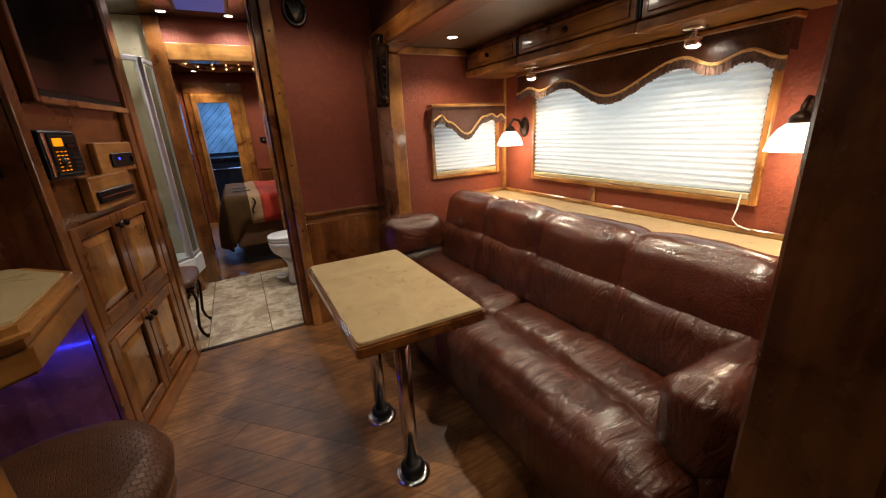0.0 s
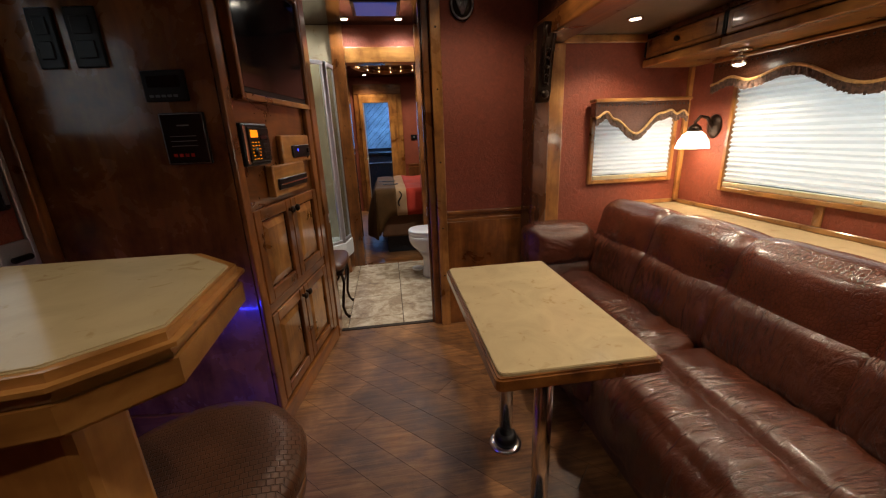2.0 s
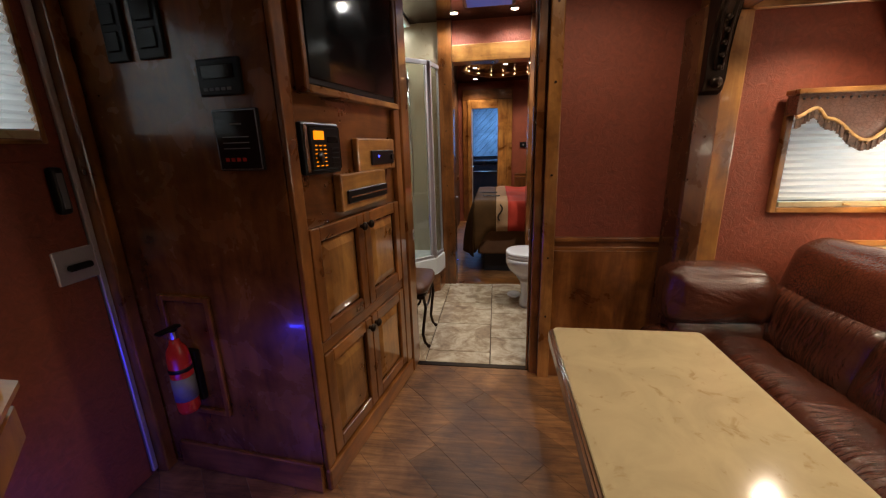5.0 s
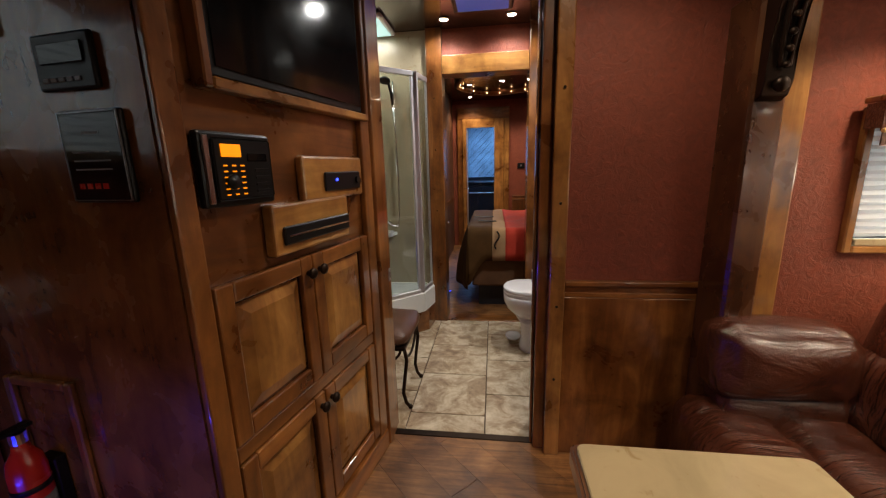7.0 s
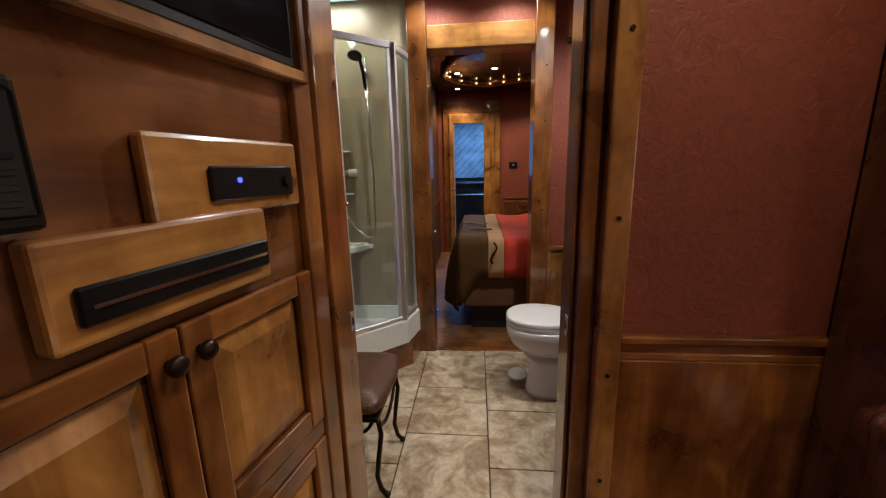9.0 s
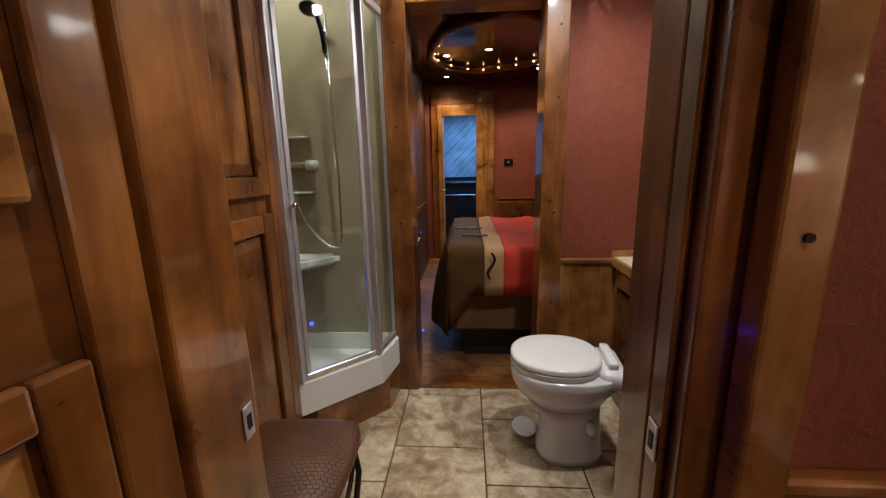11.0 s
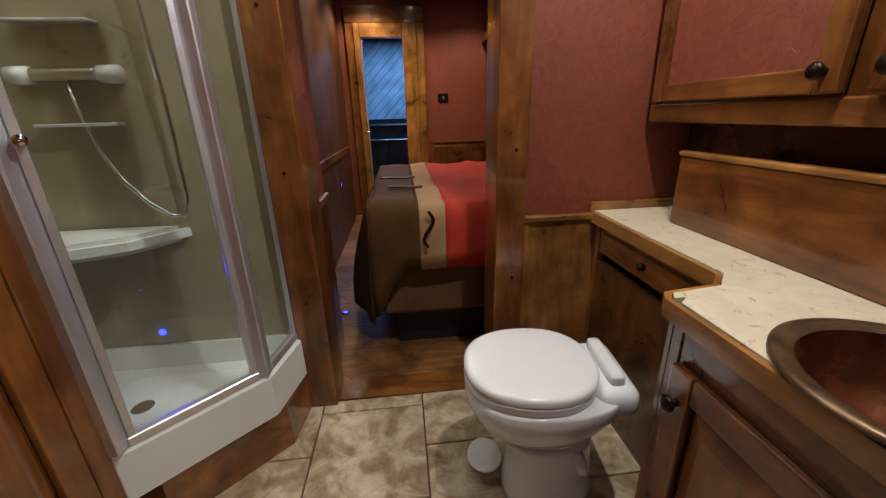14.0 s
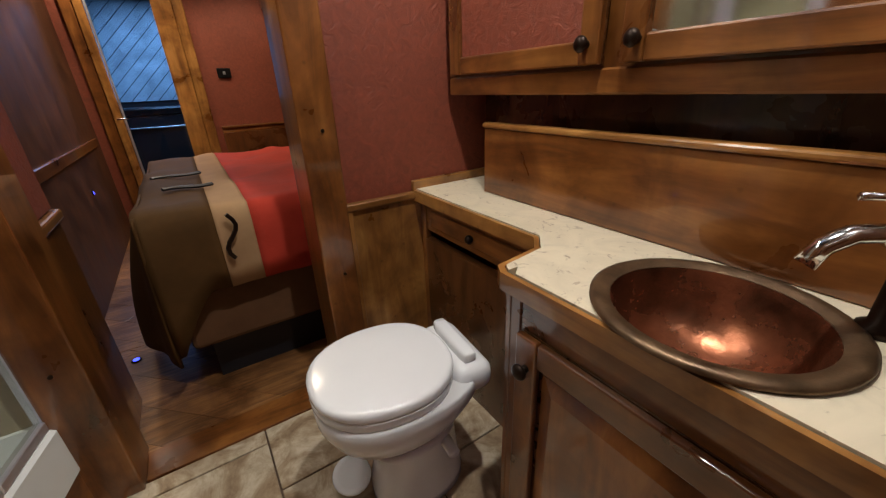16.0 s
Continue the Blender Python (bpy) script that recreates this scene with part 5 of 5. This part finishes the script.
def vanity():
    t = thing("vanity_cabinet")
    part("side_panel", box(0.536, 0.732, 0.0, 0.56, 0.75, VZ - 0.047, 0.003), M_WOODZ, t)
    part("body_wide", box(0.56, 0.125, 0.0, 1.098, 0.716, VZ - 0.20, 0.0), M_PANEL, t)
    part("face_rail", box(0.536, 0.125, VZ - 0.15, 0.559, 0.699, VZ - 0.047, 0.003), M_WOODY, t)
    part("face_stile", box(0.534, 0.70, 0.0, 0.559, 0.731, VZ - 0.047, 0.003), M_WOODZ, t)
    part("narrow_side", box(0.75, 0.72, 0.0, 0.77, 1.476, VZ - 0.20, 0.0), M_PANEL, t, "dark recessed panel behind the toilet")
    part("narrow_post", box(0.738, 1.445, 0.0, 0.768, 1.477, VZ - 0.045, 0.003), M_WOODZ, t)
    d = part("drawer_front", box(0.742, 0.84, VZ - 0.165, 0.765, 1.44, VZ - 0.05, 0.005), M_WOODY, t)
    part("field", box(0.737, 0.875, VZ - 0.14, 0.7415, 1.405, VZ - 0.075, 0.004), M_WOODY, d)
    part("knob", ball(0.724, 1.14, VZ - 0.108, 0.015, None, None, None, 12), M_BRONZE, d, "dark bronze knob", True)
    part("angle_face", prism([(0.742, 0.838), (0.56, 0.72), (0.575, 0.712), (0.765, 0.835)], VZ - 0.165, VZ - 0.045, 0), M_WOODX, t)
    part("face_low", box(0.735, 0.84, 0.0, 0.749, 1.44, VZ - 0.20, 0), M_PANEL, t)
    dd = raised_door(0.0, 0.06, 0.54, VZ - 0.125, t, "door", (0.035, VZ - 0.20), 0.06)
    dd.matrix_basis = on_face(0.535, 0.69, 0.535, 0.0)
    dress(t, "alder vanity cabinet with raised-panel door and narrow drawer", "cabinet")

    w = thing("vanity_worktop")
    pts = [(0.712, 1.476), (0.712, 0.84), (0.66, 0.79), (0.526, 0.775), (0.513, 0.75), (0.513, 0.125), (1.096, 0.125), (1.096, 1.476)]
    sx, sy, ra, rb = 0.687, 0.414, 0.172, 0.176

    def slab(d, z0, z1, hole):
        """A flat slab with an oval hole, from two loops bridged by quads."""
        q = [(x + (d if x < 0.8 else 0), y) for x, y in pts]
        n = 64
        cx, cy = sx, sy
        bm = bmesh.new()
        ring = []
        for i in range(n):
            a = 2 * math.pi * i / n
            dx, dy = math.cos(a), math.sin(a)
            best = 9
            for k in range(len(q)):
                (x1, y1), (x2, y2) = q[k], q[(k + 1) % len(q)]
                den = dx * (y2 - y1) - dy * (x2 - x1)
                if abs(den) < 1e-9:
                    continue
                s = ((x1 - cx) * (y2 - y1) - (y1 - cy) * (x2 - x1)) / den
                u = ((x1 - cx) * dy - (y1 - cy) * dx) / den
                if s > 0 and -1e-6 <= u <= 1 + 1e-6:
                    best = min(best, s)
            ring.append((cx + dx * best, cy + dy * best))
        inner = [(cx + ra * math.cos(2 * math.pi * i / n), cy + rb * math.sin(2 * math.pi * i / n)) for i in range(n)]
        lay4 = [[bm.verts.new((x, y, z)) for x, y in p] for p, z in ((ring, z0), (ring, z1), (inner, z1), (inner, z0))]
        for a in range(4):
            A4, B4 = lay4[a], lay4[(a + 1) % 4]
            for i in range(n):
                bm.faces.new((A4[i], A4[(i + 1) % n], B4[(i + 1) % n], B4[i]))
        return bm
    # wide part round the basin, and the narrow tongue
    pts = [(0.513, 0.735), (0.513, 0.125), (1.096, 0.125), (1.096, 0.735)]
    part("top", slab(0.014, VZ - 0.03, VZ, True), M_VTOP, w, "cream marbled laminate")
    part("tongue", prism([(0.726, 1.476), (0.726, 0.835), (0.668, 0.776), (0.541, 0.758), (0.527, 0.7351), (1.096, 0.7351), (1.096, 1.476)], VZ - 0.03, VZ, 0), M_VTOP, w)
    edge = [(0.712, 1.476), (0.712, 0.842), (0.662, 0.792), (0.531, 0.774), (0.513, 0.745), (0.513, 0.125)]
    inn = [(0.724, 1.476), (0.724, 0.836), (0.667, 0.778), (0.539, 0.760), (0.525, 0.738), (0.525, 0.125)]
    bm = bmesh.new()
    for (a, b), (c, d2) in zip(zip(edge, edge[1:]), zip(inn, inn[1:])):
        prism([a, b, d2, c], VZ - 0.046, VZ - 0.004, 0.0, bm)
    part("edge_band", bm, M_HONEYY, w, "honey wood edge band")
    part("upstand", box(0.712, 1.4765, VZ - 0.03, 1.09, 1.496, VZ + 0.032, 0.003), M_HONEYX, w, "honey wood end strip")
    dress(w, "cream laminate vanity worktop with honey wood edge", "worktop")

    b = thing("copper_basin")
    bm = bmesh.new()
    n = 48
    prof = [(1.10, 0.004), (1.10, 0.010), (1.05, 0.014), (0.985, 0.012), (0.90, 0.006)]
    rings = [[bm.verts.new((sx + ra * r * math.cos(2 * math.pi * i / n), sy + rb * r * math.sin(2 * math.pi * i / n), VZ + z)) for i in range(n)] for r, z in prof]
    for A2, B2 in zip(rings, rings[1:]):
        for i in range(n):
            bm.faces.new((A2[i], A2[(i + 1) % n], B2[(i + 1) % n], B2[i]))
    part("rim", bm, M_PATINA, b, "mottled patina rim", True)
    bm = bmesh.new()
    prof = [(0.90, 0.005), (0.86, -0.02), (0.78, -0.07), (0.62, -0.11), (0.35, -0.13), (0.10, -0.135)]
    rings = [[bm.verts.new((sx + ra * r * math.cos(2 * math.pi * i / n), sy + rb * r * math.sin(2 * math.pi * i / n), VZ + z)) for i in range(n)] for r, z in prof]
    for A2, B2 in zip(rings, rings[1:]):
        for i in range(n):
            bm.faces.new((A2[i], A2[(i + 1) % n], B2[(i + 1) % n], B2[i]))
    bm.faces.new(rings[-1])
    bo = part("bowl", bm, M_COPPER, b, "shiny hammered copper bowl", True)
    part("drain", cyl(sx, sy, VZ - 0.134, 0.022, 0.004), M_BRONZE, bo)
    dress(b, "oval hammered copper basin set in the worktop", "basin")

    f = thing("faucet", 0.815, 0.245, VZ)
    part("body", lathe([(0.026, 0.0), (0.026, 0.012), (0.015, 0.02), (0.014, 0.10), (0.018, 0.12), (0.012, 0.135)], 18), M_BRONZE, f, "", True)
    part("spout", tube([(0, 0, 0.10), (-0.012, 0.01, 0.14), (-0.035, 0.03, 0.16), (-0.065, 0.055, 0.158), (-0.088, 0.075, 0.14), (-0.10, 0.085, 0.112)], 0.0145), M_CHROME, f, "bright curved spout", True)
    part("lever", tube([(0, 0, 0.13), (-0.01, 0.01, 0.18), (-0.035, 0.03, 0.21), (-0.075, 0.06, 0.212)], 0.006), M_CHROME, f, "", True)
    f.matrix_world = pose(0.815, 0.245, VZ)
    dress(f, "bronze and chrome basin faucet with curved spout", "faucet")

    s = thing("splash_board")
    part("board", box(0.893, 0.20, VZ + 0.001, 0.915, 1.268, VZ + 0.225, 0.003), M_WOODY, s)
    part("cap", box(0.886, 0.195, VZ + 0.226, 0.922, 1.272, VZ + 0.244, 0.006, None, 2), M_HONEYY, s, "rounded cap strip")
    dress(s, "stained wood splash board behind the basin", "splashback")


vanity()


def mirror_cabinet():
    t = thing("wall_cabinet")
    x, L, z0, z1 = 0.915, 1.355, 1.13, 2.10
    M = on_face(x, 1.478, x, 0.012)
    part("body", box(0.0, 0.002, z0, L, 0.18, z1, 0), M_WOODZ, t)
    part("bottom_rail", box(0.0, -0.018, z0, L, 0.001, z0 + 0.06, 0.005), M_WOODX, t)
    part("end_stile", box(0.0, -0.018, z0 + 0.061, 0.035, 0.001, z1, 0.005), M_WOODZ, t)

    def door(a, b, inlay, lab, knob):
        d = part("door", box(a, -0.022, z0 + 0.066, b, -0.019, z1 - 0.02, 0), M_PANEL, t)
        st = 0.055
        for u, v in ((a, a + st), (b - st, b)):
            part("stile", box(u, -0.044, z0 + 0.066, v, -0.0225, z1 - 0.02, 0.005, None, 2), M_WOODZ, d)
        for u, v in ((z0 + 0.066, z0 + 0.066 + st), (z1 - 0.02 - st, z1 - 0.02)):
            part("rail", box(a + st + 0.001, -0.043, u, b - st - 0.001, -0.0225, v, 0.005, None, 2), M_WOODX, d)
        part("inset", box(a + st - 0.004, -0.030, z0 + 0.066 + st - 0.003, b - st + 0.004, -0.0225, z1 - 0.02 - st, 0), inlay, d, lab)
        bm = cyl(knob, -0.062, z0 + 0.112, 0.009, 0.02, None, 12, "y")
        ball(knob, -0.066, z0 + 0.112, 0.019, 0.012, 0.019, bm, 14)
        part("knob", bm, M_BRONZE, d, "dark bronze knob", True)
    door(0.045, 0.65, M_RED, "red embossed inset", 0.617)
    door(0.705, 1.32, plain("mirror", (0.9, 0.9, 0.9), 0.02, 1.0, 0, 3, 0), "mirror glass inset", 0.745)
    lay(t, M)
    dress(t, "alder wall cabinet with red inset door and mirror door", "cabinet")
    setting("niche_back", box(1.07, 0.118, VZ + 0.001, 1.098, 1.475, 1.13, 0), M_PANEL, "dark wood back of the niche over the vanity", "panel")


mirror_cabinet()


# ---- bedroom ----
def bed():
    t = thing("bed", 0, 0, 0)
    x0, x1, y0, y1, zt = -0.28, 1.85, 1.74, 3.22, 0.80
    part("plinth", box(-0.10, 1.90, 0.0, 1.80, 3.1, 0.22, 0), M_DARK, t)
    part("base", box(-0.16, 1.80, 0.22, 1.84, 3.16, 0.50, 0.02, None, 2), M_BEDBASE, t, "brown upholstered base")
    part("mattress", box(-0.2, 1.80, 0.505, 1.84, 3.16, 0.74, 0.04, None, 3), M_DUVETT, t)

    def spread(ya, u0, u1):
        def f(u, v):
            x = u0 + (u1 - u0) * u
            # v runs from the near hem, over the top, to the far side
            s = v * (0.34 + (y1 - y0) + 0.3)
            nz = noise.noise(Vector((x * 5, s * 4, 2)))
            nf = noise.noise(Vector((x * 11, s * 1.5, 7)))
            if s < 0.34:
                k = s / 0.34
                edge = 0.05 * (k ** 4)
                hem = 0.49 - 0.24 * max(0, min(1, (-0.02 - x) / 0.16)) ** 1.5
                return (x, y0 - 0.01 + edge + 0.014 * nf * (1.2 - k), hem + (zt - hem) * math.sin(k * math.pi / 2) ** 0.9 + 0.004 * nz)
            s -= 0.34
            if s < y1 - y0:
                return (x, y0 + 0.04 + s, zt + 0.016 * nz + 0.010 * nf)
            s -= y1 - y0
            return (x, y1 + 0.04 + 0.01 * nf, zt - s)
        return f
    for a, b, mat, lab in ((-0.20, 0.035, M_DUVETB, "dark brown band of the bedspread"), (0.035, 0.155, M_DUVETT, "tan band of the bedspread"), (0.155, 1.86, M_DUVETR, "red field of the bedspread")):
        part("bedspread", sheet(10 if b < 1 else 40, 44, spread(0, a, b), 0.012), mat, t, lab, True)

    # foot end drape, flaring at the floor
    def drape(u, v):
        y = y0 - 0.01 + (y1 - y0 + 0.02) * u
        fold = 0.018 * math.sin(u * 34 + 2 * math.sin(u * 9)) * v
        bulge = 0.13 * math.sin(v * math.pi / 2) ** 1.3
        z = zt - 0.60 * v ** 1.15
        ramp_in = min(1, 0.1 + u * 4)
        return (-0.195 - (0.02 * min(1, v * 6) + bulge + fold) * ramp_in, y + 0.03 * v * (0.5 - u), z)
    part("end_drape", sheet(60, 14, drape, 0.01), M_DUVETB, t, "brown draped end of the bedspread", True)

    def motif(x, y, w, rot):
        pts = [(w * (i / 8 - 0.5), 0.016 * math.sin(i * 0.8), 0) for i in range(9)]
        bm = tube(pts, 0.015, 6)
        bmesh.ops.transform(bm, matrix=Matrix.Translation((x, y, zt + 0.014)) @ Matrix.Rotation(radians(rot), 4, "Z") @ Matrix.Diagonal((1, 1, 0.5, 1)), verts=bm.verts)
        return bm
    part("motif", motif(-0.06, 2.45, 0.20, 4), M_DARK, t, "dark stitched motif")
    part("motif", motif(-0.02, 2.12, 0.18, -6), M_DARK, t, "dark stitched motif")
    part("motif", tube([(0.075 + 0.022 * math.sin(i * 0.75), y0 - 0.035, 0.775 - 0.021 * i) for i in range(9)], 0.008, 6), M_BRONZE, t, "dark stitched motif")
    dress(t, "bed with striped brown, tan and red bedspread", "bed")


bed()


def mirror_door():
    t = thing("door_2")
    y = 4.855
    part("casing", box(-0.56, y - 0.03, 0, -0.47, y - 0.001, 2.13, 0.006), M_WOODZ, t)
    part("casing", box(0.21, y - 0.03, 0, 0.30, y - 0.001, 2.13, 0.006), M_HONEYZ, t)
    part("casing", box(-0.56, y - 0.035, 2.131, 0.30, y - 0.001, 2.30, 0.006), M_WOODX, t, "alder head board")
    part("stile", box(-0.469, y - 0.055, 0.02, -0.405, y - 0.002, 2.128, 0.005), M_HONEYZ, t, "pale golden door stile")
    part("stile", box(0.055, y - 0.055, 0.02, 0.209, y - 0.002, 2.128, 0.005), M_HONEYZ, t, "pale golden door stile")
    part("rail", box(-0.404, y - 0.055, 1.985, 0.054, y - 0.002, 2.128, 0.005), M_HONEYX, t, "pale golden door rail")
    part("rail", box(-0.404, y - 0.055, 0.02, 0.054, y - 0.002, 0.12, 0.005), M_HONEYX, t)
    g = part("pane", box(-0.403, y - 0.02, 0.121, 0.053, y - 0.012, 1.984, 0), M_GLASS, t, "clear glass pane")
    g.visible_shadow = False
    part("inner_bead", box(-0.402, y - 0.03, 0.122, -0.385, y - 0.021, 1.983, 0.002), M_ALU, t)
    part("handle", tube([(-0.44, y - 0.056, 1.0), (-0.44, y - 0.10, 1.0), (-0.36, y - 0.10, 1.0)], 0.009), M_CHROME, t, "", True)
    dress(t, "golden wood door with a tall clear glass pane", "door")
    t["kind"] = "structure"
    s = thing("switch_box", 0.50, y - 0.001, 1.36)
    part("plate", box(-0.06, -0.014, -0.045, 0.06, 0, 0.045, 0.006), M_BLACK, s)
    part("toggle", box(-0.012, -0.028, -0.015, 0.012, -0.015, 0.015, 0.003), M_GREY, s)
    dress(s, "small black wall switch in the bedroom", "switch")
    c = thing("bedroom_wall_cabinet", 0.98, 4.0, 1.95)
    part("body", box(0, 0, 0, 0.9, 0.85, 0.465, 0.006), M_PANEL, c)
    part("rail", box(-0.02, 0, -0.02, -0.001, 0.85, 0.06, 0.005), M_WOODY, c)
    part("bracket", tube([(-0.01, 0.5, -0.02), (-0.03, 0.5, -0.15), (0.0, 0.5, -0.3), (0.03, 0.5, -0.42)], 0.022), M_BRONZE, c, "", True)
    dress(c, "dark wood cabinet high on the bedroom wall", "cabinet")


mirror_door()


def guide_light(x, y, z, turn):
    """Small round blue guide lamp; turned 90 it faces +x from a wall."""
    t = thing("guide_light")
    part("bezel", lathe([(0.022, 0.0), (0.022, 0.004), (0.016, 0.007), (0.014, 0.004)], 20), M_BLACK, t, "", True)
    part("lens", cyl(0, 0, 0.003, 0.013, 0.004, None, 16), M_BLUE, t, "lit blue lens")
    t.matrix_world = pose(x, y, z, 0, turn, 0)
    dress(t, "small round blue guide light, lit, beside the bed", "guide light", "blue guide lights")


guide_light(-0.44, 2.27, 0.001, 0)
guide_light(-0.624, 3.78, 0.56, 90)


def tray_ceiling():
    """Dark glossy ceiling ring with rope lights."""
    cx, cy, a, b = 0.18, 3.35, 0.62, 0.85
    N = 56
    ring = [(cx + a * (1 + 0.10 * math.sin(3 * k)) * math.cos(k), cy + b * (1 + 0.06 * math.sin(4 * k)) * math.sin(k)) for k in [2 * math.pi * i / N for i in range(N)]]
    bm = bmesh.new()
    lv = []
    for sc, z in ((1.0, CEIL - 0.003), (1.0, CEIL - 0.05), (0.93, CEIL - 0.06), (0.90, CEIL - 0.05), (0.90, CEIL - 0.003)):
        lv.append([bm.verts.new((cx + (x - cx) * sc, cy + (y - cy) * sc, z)) for x, y in ring])
    for p, q in zip(lv, lv[1:]):
        for i in range(N):
            bm.faces.new((p[i], p[(i + 1) % N], q[(i + 1) % N], q[i]))
    t = thing("rope_light")
    part("cove_rim", bm, M_WOODX, t, "dark wavy wooden cove rim", True)
    for i in range(0, N, 3):
        x, y = ring[i]
        part("bulb", ball(cx + (x - cx) * 0.88, cy + (y - cy) * 0.88, CEIL - 0.03, 0.008, None, None, None, 6), M_BULB, t)
    dress(t, "string of small warm bulbs round a wavy ceiling cove", "rope light")


tray_ceiling()


def towel_hook():
    t = thing("robe_hook", 0.565, 1.498, 2.10)
    part("plate", box(-0.05, -0.010, -0.02, 0.05, 0, 0.02, 0.005), M_BRONZE, t)
    for s in (-0.03, 0.03):
        part("hook", tube([(s, -0.01, 0), (s, -0.04, -0.02), (s, -0.055, 0.0), (s, -0.05, 0.02)], 0.006), M_BRONZE, t)
    dress(t, "small dark bronze robe hook on the wall", "hook")


towel_hook()


def screws():
    """Dark plugs on the door posts."""
    for x, y, zs in ((-0.43, 1.436, (0.5, 1.0, 1.5, 1.9)), (0.385, 1.436, (0.55, 1.05, 1.62, 1.95)), (0.317, -0.139, (0.4, 0.75, 1.2, 1.65, 2.0))):
        for z in zs:
            p = part("wood_plug", cyl(x, y, z, 0.006, 0.004, None, 10, "y"), M_BRONZE)
            tagged(p, "small dark plug in the wooden door post", "plug", "door post plugs", "structure")


screws()


def strike_plate(x, y, z, out):
    """Small metal latch keeper on a door jamb."""
    t = thing("strike_plate", x, y, z)
    part("plate", box(0, -0.014, -0.032, 0.003 * out, 0.014, 0.032, 0.001), M_ALU, t)
    part("slot", box(0.0032 * out, -0.006, -0.014, 0.0045 * out, 0.006, 0.014, 0), M_BLACK, t, "dark latch hole")
    t.matrix_world = pose(x, y, z)
    dress(t, "small metal strike plate on the wooden door jamb", "strike plate", "strike plates")


strike_plate(-0.464, -0.005, 0.85, 1)
strike_plate(0.221, -0.04, 0.86, -1)


# ---- floor pieces ----
def planks(region, floor_ob, z=0.0, limit=300):
    """Diagonal boards cut to a rectangle."""
    x0, y0, x1, y1 = region
    w, s = 0.15, math.sqrt(0.5)
    rnd = random.Random(11)
    u = Vector((s, -s))
    v = Vector((s, s))
    c = Vector(((x0 + x1) / 2, (y0 + y1) / 2))
    R = math.hypot(x1 - x0, y1 - y0) / 2 + 0.2
    i = -int(R / w) - 1
    while i * w < R:
        a = -R - rnd.random() * 1.0
        while a < R:
            L = 0.9 + rnd.random() * 0.5
            g = 0.0008
            quad = [c + u * (a + g) + v * (i * w + g), c + u * (a + L - g) + v * (i * w + g), c + u * (a + L - g) + v * ((i + 1) * w - g), c + u * (a + g) + v * ((i + 1) * w - g)]
            q = [(p.x, p.y) for p in quad]
            for A_, B_, C_ in ((1, 0, x1), (-1, 0, -x0), (0, 1, y1), (0, -1, -y0)):
                q = clip(q, A_, B_, C_) if q else q
            if len(q) >= 3:
                bm = bmesh.new()
                cx = sum(p[0] for p in q) / len(q)
                cy = sum(p[1] for p in q) / len(q)
                lo = [bm.verts.new((px, py, -0.011)) for px, py in q]
                md = [bm.verts.new((px, py, z - 0.0015)) for px, py in q]
                hi = [bm.verts.new((px + 0.002 * (1 if px < cx else -1), py + 0.002 * (1 if py < cy else -1), z)) for px, py in q]
                bm.faces.new(hi)
                n = len(q)
                for k in range(n):
                    bm.faces.new((lo[k], lo[(k + 1) % n], md[(k + 1) % n], md[k]))
                    bm.faces.new((md[k], md[(k + 1) % n], hi[(k + 1) % n], hi[k]))
                part("plank", bm, M_FLOOR, floor_ob)
            a += L
        i += 1


FLOOR = bpy.data.objects["floor"]
planks((-1.455, -4.5, 1.10, -0.062), FLOOR)
planks((-0.64, 1.60, 0.9, 2.4), FLOOR)
planks((-0.64, 2.402, -0.05, 4.85), FLOOR)


def tiles():
    w = 0.4225
    g = 0.003
    for col in range(-3, 3):
        xa, xb = col * w, (col + 1) * w
        y = 1.395 - (0 if col % 2 else 0.2125) - 5 * w
        while y < 1.47:
            q0, q1 = max(y, -0.02), min(y + w, 1.468)
            a, b = max(xa, -0.86), min(xb, 1.0)
            if q1 - q0 > 0.02 and b - a > 0.02:
                part("tile", box(a + g, q0 + g, -0.011, b - g, q1 - g, 0.0, 0.002), M_TILE, FLOOR)
            y += w


tiles()
